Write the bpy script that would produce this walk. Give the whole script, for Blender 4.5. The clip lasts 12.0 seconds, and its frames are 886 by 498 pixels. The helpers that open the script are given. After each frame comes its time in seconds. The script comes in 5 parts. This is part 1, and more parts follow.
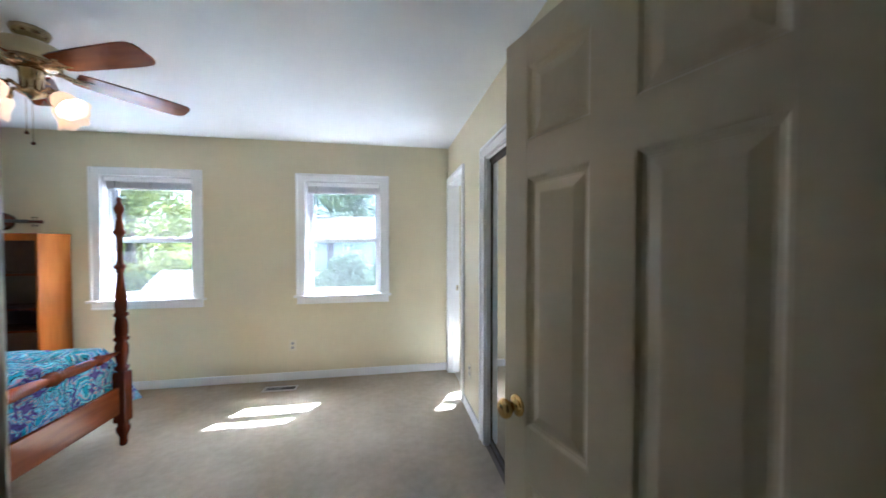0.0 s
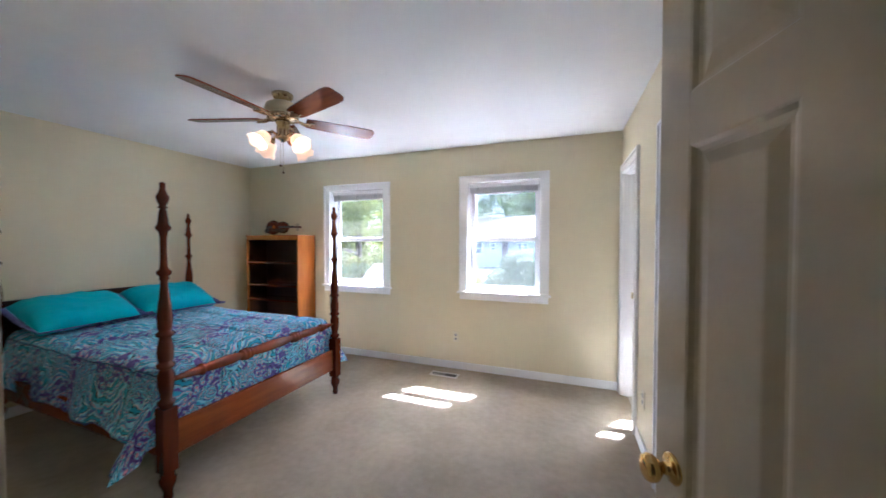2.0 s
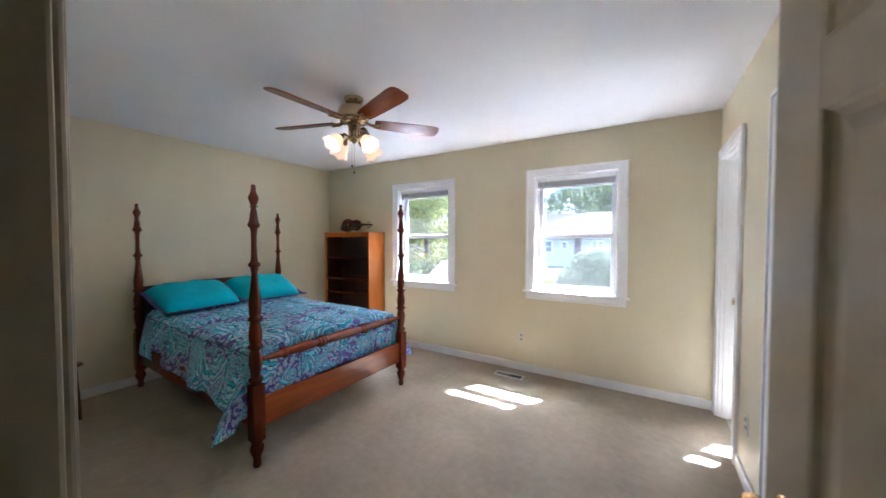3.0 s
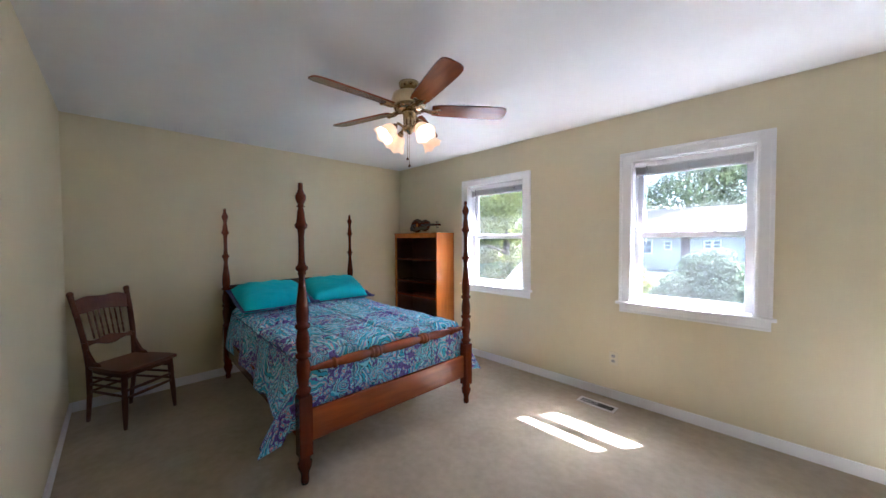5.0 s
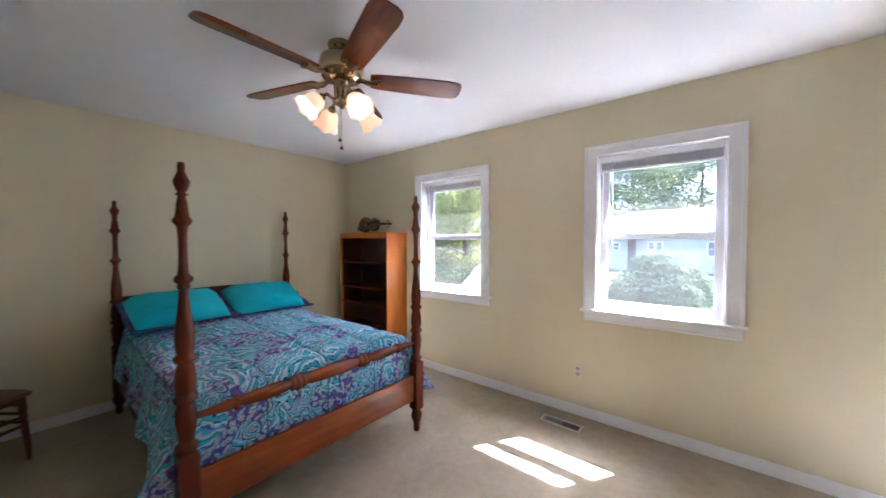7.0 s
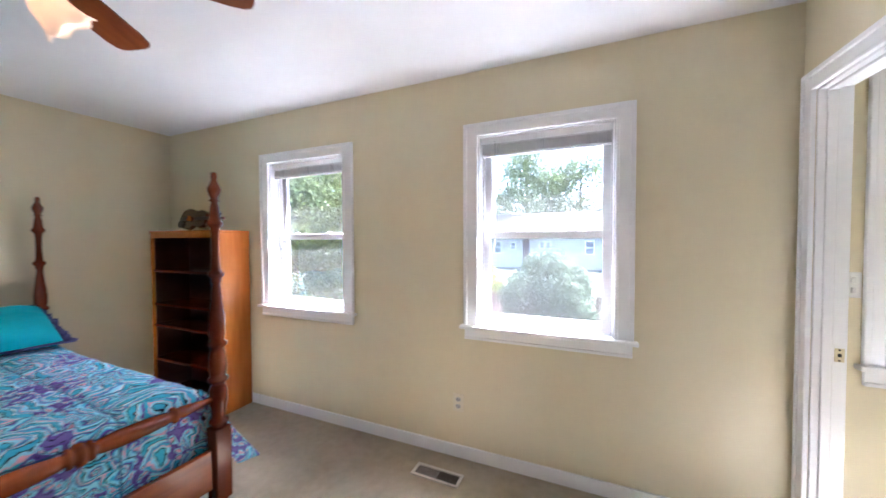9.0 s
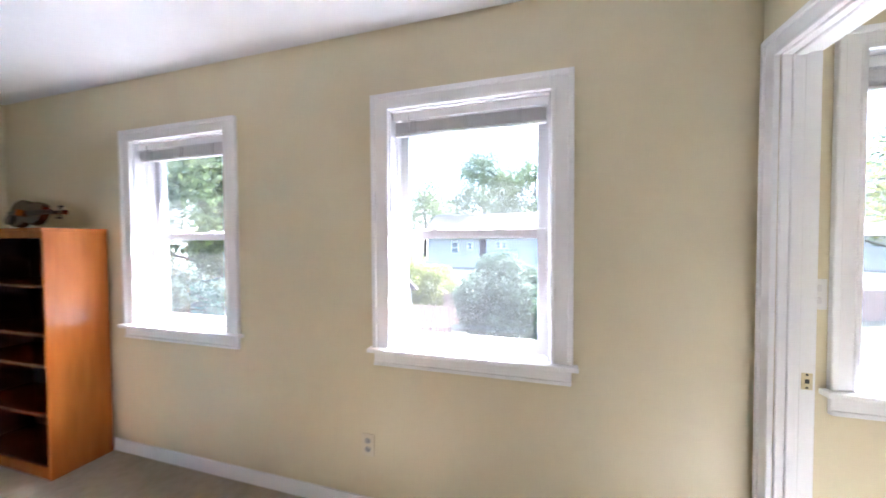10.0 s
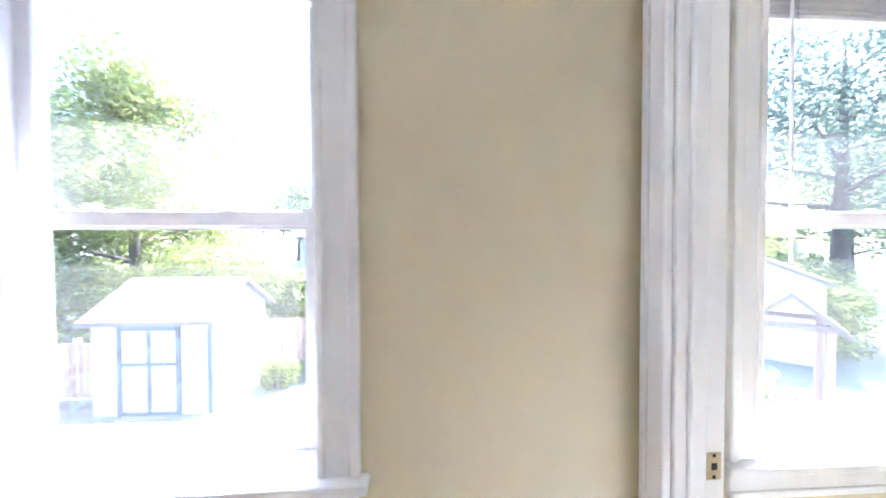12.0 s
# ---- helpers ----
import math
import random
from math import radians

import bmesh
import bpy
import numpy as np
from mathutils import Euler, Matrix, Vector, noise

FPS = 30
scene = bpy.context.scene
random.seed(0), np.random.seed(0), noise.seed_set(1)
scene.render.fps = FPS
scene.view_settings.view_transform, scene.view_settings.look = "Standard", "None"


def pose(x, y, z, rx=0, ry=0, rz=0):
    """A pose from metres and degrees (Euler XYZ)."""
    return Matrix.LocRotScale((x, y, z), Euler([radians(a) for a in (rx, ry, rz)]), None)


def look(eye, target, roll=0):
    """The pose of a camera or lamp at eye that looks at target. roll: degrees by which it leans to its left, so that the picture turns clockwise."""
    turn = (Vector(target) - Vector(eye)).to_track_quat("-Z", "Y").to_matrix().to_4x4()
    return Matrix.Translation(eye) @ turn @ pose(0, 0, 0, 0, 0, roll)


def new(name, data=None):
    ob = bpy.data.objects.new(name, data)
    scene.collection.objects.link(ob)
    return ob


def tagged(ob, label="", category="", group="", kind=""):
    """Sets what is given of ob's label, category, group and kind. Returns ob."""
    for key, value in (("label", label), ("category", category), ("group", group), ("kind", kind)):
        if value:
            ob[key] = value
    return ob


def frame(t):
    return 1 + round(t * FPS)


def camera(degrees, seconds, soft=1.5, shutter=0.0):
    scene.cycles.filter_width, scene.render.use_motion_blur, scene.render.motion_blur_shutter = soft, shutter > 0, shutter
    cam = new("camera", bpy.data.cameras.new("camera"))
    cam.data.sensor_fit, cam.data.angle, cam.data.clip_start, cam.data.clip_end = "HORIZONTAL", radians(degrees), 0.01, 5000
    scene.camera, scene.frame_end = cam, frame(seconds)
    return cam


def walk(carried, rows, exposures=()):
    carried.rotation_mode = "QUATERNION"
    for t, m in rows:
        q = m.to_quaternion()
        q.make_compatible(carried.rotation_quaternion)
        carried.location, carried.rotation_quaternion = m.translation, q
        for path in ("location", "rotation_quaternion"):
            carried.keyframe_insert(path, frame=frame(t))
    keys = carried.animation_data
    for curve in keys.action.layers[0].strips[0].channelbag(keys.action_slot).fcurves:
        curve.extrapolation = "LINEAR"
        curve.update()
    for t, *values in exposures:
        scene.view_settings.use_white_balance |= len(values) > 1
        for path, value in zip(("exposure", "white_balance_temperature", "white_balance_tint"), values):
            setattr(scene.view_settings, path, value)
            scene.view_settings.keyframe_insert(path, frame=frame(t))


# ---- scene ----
cam = camera(106.3, 12.0, shutter=0.5)
PATH = [
    (0, (-0.678, -3.606, 1.415), (-0.339, -1.635, 1.374), -0.0),
    (0.5, (-0.624, -3.536, 1.416), (-0.556, -1.537, 1.373), 0.0),
    (1, (-0.57, -3.497, 1.424), (-0.764, -1.507, 1.378), -0.1),
    (1.5, (-0.528, -3.475, 1.416), (-0.976, -1.527, 1.372), 0.0),
    (2, (-0.51, -3.492, 1.41), (-1.192, -1.613, 1.365), -0.0),
    (2.5, (-0.482, -3.483, 1.408), (-1.366, -1.689, 1.358), 0.1),
    (3, (-0.502, -3.446, 1.398), (-1.546, -1.741, 1.34), 0.1),
    (3.5, (-0.551, -3.373, 1.387), (-1.736, -1.763, 1.329), 0.0),
    (5.5, (-0.638, -2.987, 1.402), (-2.078, -1.6, 1.347), -0.3),
    (6, (-0.683, -2.902, 1.394), (-2.111, -1.503, 1.336), 0.0),
    (6.5, (-0.775, -2.819, 1.404), (-2.138, -1.356, 1.347), 0.0),
    (7, (-0.826, -2.734, 1.401), (-2.073, -1.171, 1.35), -0.1),
    (9, (-0.883, -1.986, 1.401), (-1.668, -0.147, 1.349), -0.2),
    (9.5, (-0.833, -1.73, 1.396), (-1.538, 0.141, 1.344), -0.3),
    (10, (-0.779, -1.506, 1.403), (-1.34, 0.413, 1.351), -0.3),
    (10.5, (-0.772, -1.286, 1.4), (-1.128, 0.681, 1.36), 0.1),
    (11, (-0.733, -1.094, 1.384), (-0.862, 0.902, 1.355), -0.0),
    (11.5, (-0.607, -0.903, 1.385), (-0.632, 1.097, 1.347), -0.4),
    (12, (-0.503, -0.737, 1.379), (-0.388, 1.26, 1.338), -0.2),
]
# stops, kelvin and tint of the picture along the way
EXPOSURES = [(0.0, 5.23, 4880, 10), (2.0, 5.22, 5120, 18), (3.5, 5.16, 5220, 17), (7.0, 5.11, 5350, 20), (9.5, 5.22, 5360, 20), (11.0, 5.26, 5260, 20), (12.0, 5.46, 5150, 18)]
walk(cam, [(t, look(eye, target, roll)) for t, eye, target, roll in PATH], EXPOSURES)

# world, sun and exposure
SUN_WAY = Vector((-0.66, -1.01, -1.68)).normalized()
world = bpy.data.worlds.new("sky")
scene.world = world
world.use_nodes = True
wn = world.node_tree.nodes
sky = wn.new("ShaderNodeTexSky")
sky.sky_type, sky.sun_disc = "NISHITA", False
sky.sun_elevation = math.asin(-SUN_WAY.z)
sky.sun_rotation = math.atan2(-SUN_WAY.x, -SUN_WAY.y)
sky.dust_density = 2.0
world.node_tree.links.new(sky.outputs[0], wn["Background"].inputs[0])
wn["Background"].inputs[1].default_value = 0.12
sun = new("sun", bpy.data.lights.new("sun", "SUN"))
sun.data.energy, sun.data.angle, sun.data.color = 3.6, radians(0.5), (1.0, 0.95, 0.87)
sun.matrix_world = look((0, 0, 12), Vector((0, 0, 12)) + SUN_WAY)


# ---- materials ----
def material(name, base, rough=0.5, metal=0.0, second=None, scale=4.0, stretch=(1, 1, 1), mix=0.5,
             bump=0.0, bump_scale=60.0, emit=None, strength=0.0, spec=0.5, coat=0.0, by_piece=0.0):
    m = bpy.data.materials.new(name)
    m.use_nodes = True
    nt = m.node_tree
    b = nt.nodes["Principled BSDF"]
    b.inputs["Base Color"].default_value = (*base, 1)
    b.inputs["Roughness"].default_value = rough
    b.inputs["Metallic"].default_value = metal
    b.inputs["Specular IOR Level"].default_value = spec
    b.inputs["Coat Weight"].default_value = coat
    b.inputs["Coat Roughness"].default_value = 0.15
    co = nt.nodes.new("ShaderNodeTexCoord")
    if second:
        mp = nt.nodes.new("ShaderNodeMapping")
        mp.inputs["Scale"].default_value = stretch
        nt.links.new(co.outputs["Object"], mp.inputs[0])
        big, fine = nt.nodes.new("ShaderNodeTexNoise"), nt.nodes.new("ShaderNodeTexNoise")
        for n, sc, de in ((big, scale, 4), (fine, scale * 9, 6)):
            n.inputs["Scale"].default_value, n.inputs["Detail"].default_value = sc, de
            nt.links.new(mp.outputs[0], n.inputs["Vector"])
        add = nt.nodes.new("ShaderNodeMath")
        add.operation = "MULTIPLY_ADD"
        add.inputs[1].default_value = 0.45
        nt.links.new(fine.outputs[0], add.inputs[0])
        nt.links.new(big.outputs[0], add.inputs[2])
        ramp = nt.nodes.new("ShaderNodeMapRange")
        ramp.inputs["From Min"].default_value, ramp.inputs["From Max"].default_value = 0.45, 1.0
        ramp.inputs["To Max"].default_value = mix * 2
        nt.links.new(add.outputs[0], ramp.inputs[0])
        c = nt.nodes.new("ShaderNodeMix")
        c.data_type = "RGBA"
        c.inputs["A"].default_value, c.inputs["B"].default_value = (*base, 1), (*second, 1)
        nt.links.new(ramp.outputs[0], c.inputs["Factor"])
        out = c.outputs["Result"]
        if by_piece:
            info = nt.nodes.new("ShaderNodeObjectInfo")
            hue = nt.nodes.new("ShaderNodeHueSaturation")
            r = nt.nodes.new("ShaderNodeMapRange")
            r.inputs["To Min"].default_value, r.inputs["To Max"].default_value = 1 - by_piece, 1 + by_piece
            nt.links.new(info.outputs["Random"], r.inputs[0])
            nt.links.new(r.outputs[0], hue.inputs["Value"])
            nt.links.new(out, hue.inputs["Color"])
            out = hue.outputs[0]
        nt.links.new(out, b.inputs["Base Color"])
    if bump:
        n = nt.nodes.new("ShaderNodeTexNoise")
        n.inputs["Scale"].default_value, n.inputs["Detail"].default_value = bump_scale, 5
        nt.links.new(co.outputs["Object"], n.inputs["Vector"])
        bp = nt.nodes.new("ShaderNodeBump")
        bp.inputs["Strength"].default_value, bp.inputs["Distance"].default_value = bump, 0.01
        nt.links.new(n.outputs[0], bp.inputs["Height"])
        nt.links.new(bp.outputs[0], b.inputs["Normal"])
    if emit:
        b.inputs["Emission Color"].default_value = (*emit, 1)
        b.inputs["Emission Strength"].default_value = strength
    return m


def glass(name, tint=(1, 1, 1), rough=0.0):
    m = material(name, tint, rough)
    m.node_tree.nodes["Principled BSDF"].inputs["Transmission Weight"].default_value = 1.0
    m.node_tree.nodes["Principled BSDF"].inputs["IOR"].default_value = 1.45
    return m


def blend_in(m, colour, amount, haze=False):
    """Mixes a translucent share into a material: frosted glass, or an uneven dusty film on a pane that stands in for
    glare.
    """
    nt = m.node_tree
    tr = nt.nodes.new("ShaderNodeBsdfTranslucent")
    tr.inputs[0].default_value = (*colour, 1)
    mx = nt.nodes.new("ShaderNodeMixShader")
    mx.inputs[0].default_value = amount
    if haze:
        co, n, r = nt.nodes.new("ShaderNodeTexCoord"), nt.nodes.new("ShaderNodeTexNoise"), nt.nodes.new("ShaderNodeMapRange")
        n.inputs["Scale"].default_value, n.inputs["Detail"].default_value = 3.0, 5
        r.inputs["To Min"].default_value, r.inputs["To Max"].default_value = amount * 0.5, amount * 1.5
        nt.links.new(co.outputs["Object"], n.inputs["Vector"])
        nt.links.new(n.outputs[0], r.inputs[0])
        nt.links.new(r.outputs[0], mx.inputs[0])
    nt.links.new(nt.nodes["Principled BSDF"].outputs[0], mx.inputs[1])
    nt.links.new(tr.outputs[0], mx.inputs[2])
    nt.links.new(mx.outputs[0], nt.nodes["Material Output"].inputs[0])


PAINT = material("yellow_wall_paint", (0.72, 0.65, 0.45), 0.5, second=(0.68, 0.605, 0.41), scale=1.3, mix=0.5, bump=0.06, bump_scale=220)
# Colour for unseen walls, set dark to cut the light bounced from the hall.
HALL = material("dark_unseen_wall_paint", (0.20, 0.17, 0.13), 0.6, second=(0.17, 0.145, 0.11), scale=1.5, mix=0.5, bump=0.05, bump_scale=220)
CEIL = material("ceiling_paint", (0.81, 0.81, 0.81), 0.75, second=(0.765, 0.765, 0.775), scale=1.1, mix=0.5, bump=0.1, bump_scale=140)
TRIM = material("white_trim_paint", (0.88, 0.88, 0.88), 0.32, second=(0.84, 0.84, 0.84), scale=3, mix=0.4, bump=0.02, bump_scale=90)
VINYL = material("white_vinyl", (0.66, 0.65, 0.65), 0.35, second=(0.60, 0.59, 0.595), scale=5, mix=0.4)
DOORP = material("cream_door_paint", (0.53, 0.455, 0.315), 0.30, second=(0.47, 0.40, 0.27), scale=3, mix=0.5, bump=0.05, bump_scale=60)
CARPET = material("beige_carpet", (0.58, 0.50, 0.38), 0.95, second=(0.42, 0.355, 0.26), scale=2.0, mix=0.62, bump=0.9, bump_scale=420, spec=0.1)
TILE = material("bath_floor_vinyl", (0.7, 0.67, 0.6), 0.4, second=(0.62, 0.59, 0.53), scale=3)
CHERRY = material("cherry_wood", (0.165, 0.028, 0.008), 0.19, second=(0.070, 0.014, 0.005), scale=3.0, stretch=(1, 1, 0.16), mix=0.6, bump=0.02, bump_scale=160, spec=0.4)
CHERRY_X = material("cherry_wood_rail", (0.36, 0.085, 0.016), 0.22, second=(0.15, 0.033, 0.008), scale=3.0, stretch=(1, 0.12, 1), mix=0.6, bump=0.03, bump_scale=160, spec=0.4)
# Dark wood of the head board; also paints the shade inside the bookcase.
HEADB = material("dark_head_board_and_bookcase_shade", (0.060, 0.016, 0.007), 0.3, second=(0.03, 0.008, 0.004), scale=3.0, stretch=(1, 0.12, 1), mix=0.6, coat=0.15)
OAK = material("orange_brown_wood", (0.50, 0.175, 0.030), 0.27, second=(0.28, 0.080, 0.013), scale=2.6, stretch=(1, 1, 0.14), mix=0.55, bump=0.04, bump_scale=130, spec=0.3)
DARKOAK = material("brown_oak", (0.15, 0.048, 0.018), 0.45, second=(0.07, 0.021, 0.008), scale=5, stretch=(1, 1, 0.2), mix=0.6, bump=0.12, bump_scale=120, spec=0.25)
CANE = material("pressed_seat_wood", (0.24, 0.068, 0.020), 0.35, second=(0.11, 0.030, 0.010), scale=6, stretch=(1, 0.2, 1), mix=0.6, bump=0.1, bump_scale=90)
BLADE = material("walnut_fan_blade", (0.27, 0.068, 0.018), 0.26, second=(0.12, 0.028, 0.008), scale=4, stretch=(0.15, 1, 1), mix=0.6)
FANBRASS = material("dull_fan_brass", (0.52, 0.40, 0.24), 0.20, 1.0, second=(0.36, 0.27, 0.15), scale=16, mix=0.5)
BRASS = material("polished_brass", (0.85, 0.60, 0.24), 0.14, 1.0, second=(0.70, 0.45, 0.16), scale=14, mix=0.4)
PEWTER = material("antique_brass", (0.50, 0.41, 0.25), 0.24, 1.0, second=(0.38, 0.30, 0.17), scale=9, mix=0.4)
CREAM = material("cream_enamel", (0.62, 0.55, 0.36), 0.3, 0.4, second=(0.55, 0.48, 0.31), scale=6)
SHADE = material("frosted_lamp_glass", (0.86, 0.76, 0.66), 0.35, emit=(1.0, 0.66, 0.42), strength=0.012)
blend_in(SHADE, (0.95, 0.74, 0.54), 0.11)
BULB = material("lit_bulb", (1, 0.9, 0.75), 0.4, emit=(1.0, 0.72, 0.46), strength=2.3)
BLACK = material("black_metal", (0.03, 0.028, 0.025), 0.4, 0.6)
BRONZE = material("dark_bronze_frame", (0.10, 0.085, 0.06), 0.35, 0.8, second=(0.07, 0.06, 0.045), scale=8)
MIRROR = material("mirror_glass", (0.93, 0.94, 0.93), 0.015, 1.0)
# The grey tint dims the bright outdoors through the colour of the panes.
GLASS = glass("window_glass", (0.35, 0.35, 0.337))
# Dusty film whose pale veil adds the haze of glare to the panes.
blend_in(GLASS, (1.0, 0.98, 0.95), 0.0060, haze=True)
BLINDM = material("blind_vinyl", (0.76, 0.745, 0.73), 0.5, second=(0.69, 0.67, 0.66), scale=8)
TAPE = glass("clear_plastic", (0.95, 0.95, 0.95), 0.25)
IVORY = material("ivory_plastic", (0.70, 0.64, 0.49), 0.35)
STRIKE = material("pale_brass", (0.74, 0.66, 0.46), 0.3, 1.0, second=(0.60, 0.52, 0.34), scale=30, mix=0.5)
PLATE = material("white_plastic", (0.80, 0.79, 0.76), 0.35)
RECEP = material("grey_receptacle", (0.42, 0.41, 0.39), 0.4)
# Near-black colour of patches that stand for the shade in openings.
HOLE_SHADE = material("hole_shade", (0.02, 0.02, 0.02), 0.7)
VENTM = material("vent_enamel", (0.72, 0.69, 0.62), 0.4, second=(0.63, 0.60, 0.54), scale=12)
TEAL = material("teal_cotton", (0.030, 0.56, 0.68), 0.75, second=(0.022, 0.47, 0.59), scale=7, mix=0.5, bump=0.12, bump_scale=300, spec=0.2)
MATTRESS = material("mattress_ticking", (0.7, 0.7, 0.72), 0.8)
VARNISH = material("violin_varnish", (0.12, 0.026, 0.012), 0.22, second=(0.05, 0.012, 0.006), scale=9, stretch=(0.3, 1, 1), mix=0.6, coat=0.6)
EBONY = material("ebony", (0.014, 0.012, 0.011), 0.35)
LAWN = material("lawn", (0.10, 0.12, 0.065), 0.9, second=(0.17, 0.165, 0.12), scale=0.5, mix=0.5, bump=0.8, bump_scale=30)
PATIO = material("pale_concrete", (0.20, 0.195, 0.19), 0.85, second=(0.15, 0.146, 0.142), scale=0.9, mix=0.5, bump=0.3, bump_scale=50)
SIDING = material("white_siding", (0.46, 0.46, 0.47), 0.5, second=(0.40, 0.40, 0.41), scale=1.2, mix=0.5)
SLATE = material("pale_shingles", (0.17, 0.14, 0.135), 0.9, second=(0.12, 0.10, 0.097), scale=3, mix=0.5, bump=0.4, bump_scale=30)
BLUETRIM = material("blue_grey_trim", (0.055, 0.08, 0.09), 0.5, second=(0.045, 0.065, 0.075), scale=4)
DARKWIN = material("grey_window_pane", (0.16, 0.175, 0.20), 0.15)
BRICK = material("dull_red_brick", (0.20, 0.15, 0.14), 0.9, second=(0.15, 0.11, 0.10), scale=5, mix=0.5)
FENCEM = material("weathered_fence_wood", (0.40, 0.27, 0.20), 0.85, second=(0.28, 0.19, 0.15), scale=3, stretch=(1, 1, 0.2), mix=0.5, by_piece=0.2)
BARK = material("bark", (0.09, 0.07, 0.055), 0.9, second=(0.05, 0.04, 0.03), scale=6, stretch=(1, 1, 0.3), bump=0.8, bump_scale=20)


def leaf_material(name, a, b):
    m = material(name, a, 0.55, second=b, scale=0.9, mix=0.6, spec=0.3)
    nt = m.node_tree
    p = nt.nodes["Principled BSDF"]
    geo, hue, r = nt.nodes.new("ShaderNodeNewGeometry"), nt.nodes.new("ShaderNodeHueSaturation"), nt.nodes.new("ShaderNodeMapRange")
    r.inputs["To Min"].default_value, r.inputs["To Max"].default_value = 0.55, 1.45
    nt.links.new(geo.outputs["Random Per Island"], r.inputs[0])
    nt.links.new(r.outputs[0], hue.inputs["Value"])
    src = p.inputs["Base Color"].links[0].from_socket
    nt.links.new(src, hue.inputs["Color"])
    nt.links.new(hue.outputs[0], p.inputs["Base Color"])
    p.inputs["Transmission Weight"].default_value = 0.0
    tr = nt.nodes.new("ShaderNodeBsdfTranslucent")
    nt.links.new(hue.outputs[0], tr.inputs[0])
    mx = nt.nodes.new("ShaderNodeMixShader")
    mx.inputs[0].default_value = 0.58
    nt.links.new(p.outputs[0], mx.inputs[1])
    nt.links.new(tr.outputs[0], mx.inputs[2])
    nt.links.new(mx.outputs[0], nt.nodes["Material Output"].inputs[0])
    return m


LEAF = leaf_material("leaves_mid", (0.12, 0.165, 0.06), (0.16, 0.20, 0.075))
LEAF_L = leaf_material("leaves_light", (0.22, 0.26, 0.065), (0.29, 0.31, 0.085))
LEAF_B = leaf_material("leaves_clipped_shrub", (0.10, 0.145, 0.085), (0.145, 0.19, 0.115))
LEAF_D = leaf_material("leaves_dark", (0.070, 0.10, 0.07), (0.095, 0.13, 0.09))


def quilt_material():
    """Turquoise, purple and pink paisley print in medallions with dark outlines."""
    m = bpy.data.materials.new("paisley_print")
    m.use_nodes = True
    nt = m.node_tree
    L = nt.links.new
    p = nt.nodes["Principled BSDF"]
    p.inputs["Roughness"].default_value = 0.8
    p.inputs["Specular IOR Level"].default_value = 0.15
    uv = nt.nodes.new("ShaderNodeUVMap")
    uv.uv_map = "cloth"

    def noise_of(vec, scale, detail=2.0):
        n = nt.nodes.new("ShaderNodeTexNoise")
        n.inputs["Scale"].default_value, n.inputs["Detail"].default_value = scale, detail
        L(vec, n.inputs["Vector"])
        return n

    def warp(vec, scale, amount):
        n = noise_of(vec, scale, 2)
        sub = nt.nodes.new("ShaderNodeVectorMath")
        sub.operation = "SUBTRACT"
        sub.inputs[1].default_value = (0.5, 0.5, 0.5)
        L(n.outputs["Color"], sub.inputs[0])
        ma = nt.nodes.new("ShaderNodeVectorMath")
        ma.operation = "MULTIPLY_ADD"
        ma.inputs[1].default_value = (amount, amount, 0)
        L(sub.outputs[0], ma.inputs[0])
        L(vec, ma.inputs[2])
        return ma.outputs[0]

    def voronoi(vec, scale, feature="F1"):
        v = nt.nodes.new("ShaderNodeTexVoronoi")
        v.feature, v.voronoi_dimensions = feature, "2D"
        v.inputs["Scale"].default_value = scale
        L(vec, v.inputs["Vector"])
        return v

    def stops(val, rows, mode="CONSTANT"):
        r = nt.nodes.new("ShaderNodeValToRGB")
        r.color_ramp.interpolation = mode
        e = r.color_ramp.elements
        while len(e) < len(rows):
            e.new(0.5)
        for el, (pos, col) in zip(e, rows):
            el.position, el.color = pos, (*col, 1)
        L(val, r.inputs[0])
        return r.outputs[0]

    def blend(fac, a, b):
        x = nt.nodes.new("ShaderNodeMix")
        x.data_type = "RGBA"
        L(fac, x.inputs["Factor"])
        for s, v in (("A", a), ("B", b)):
            if isinstance(v, tuple):
                x.inputs[s].default_value = (*v, 1)
            else:
                L(v, x.inputs[s])
        return x.outputs["Result"]

    TEA, LTEA, PUR, PNK, NAV, WHI = (0.07, 0.48, 0.68), (0.33, 0.76, 0.88), (0.15, 0.10, 0.42), (0.80, 0.42, 0.52), (0.008, 0.010, 0.04), (0.82, 0.86, 0.90)
    soft = warp(warp(warp(uv.outputs[0], 4.0, 0.12), 15.0, 0.07), 42.0, 0.026)
    fine = warp(uv.outputs[0], 14.0, 0.06)
    big = voronoi(soft, 2.5)
    # rings round every medallion
    ring = nt.nodes.new("ShaderNodeMath")
    ring.operation = "MULTIPLY"
    ring.inputs[1].default_value = 5.5
    L(big.outputs["Distance"], ring.inputs[0])
    fr = nt.nodes.new("ShaderNodeMath")
    fr.operation = "FRACT"
    L(ring.outputs[0], fr.inputs[0])
    bands = stops(fr.outputs[0], [(0, TEA), (0.23, NAV), (0.30, LTEA), (0.45, PNK), (0.52, TEA), (0.66, PUR), (0.74, LTEA), (0.88, WHI), (0.94, NAV)])
    # purple grounds with small blossoms between the medallions
    small = voronoi(warp(fine, 30.0, 0.035), 29.0)
    blossoms = stops(small.outputs["Distance"], [(0, PNK), (0.17, NAV), (0.22, LTEA), (0.36, PUR), (0.56, NAV), (0.61, (0.16, 0.13, 0.40))])
    ground = noise_of(uv.outputs[0], 2.6, 2.5)
    mask = stops(ground.outputs[0], [(0, (0, 0, 0)), (0.53, (1, 1, 1))])
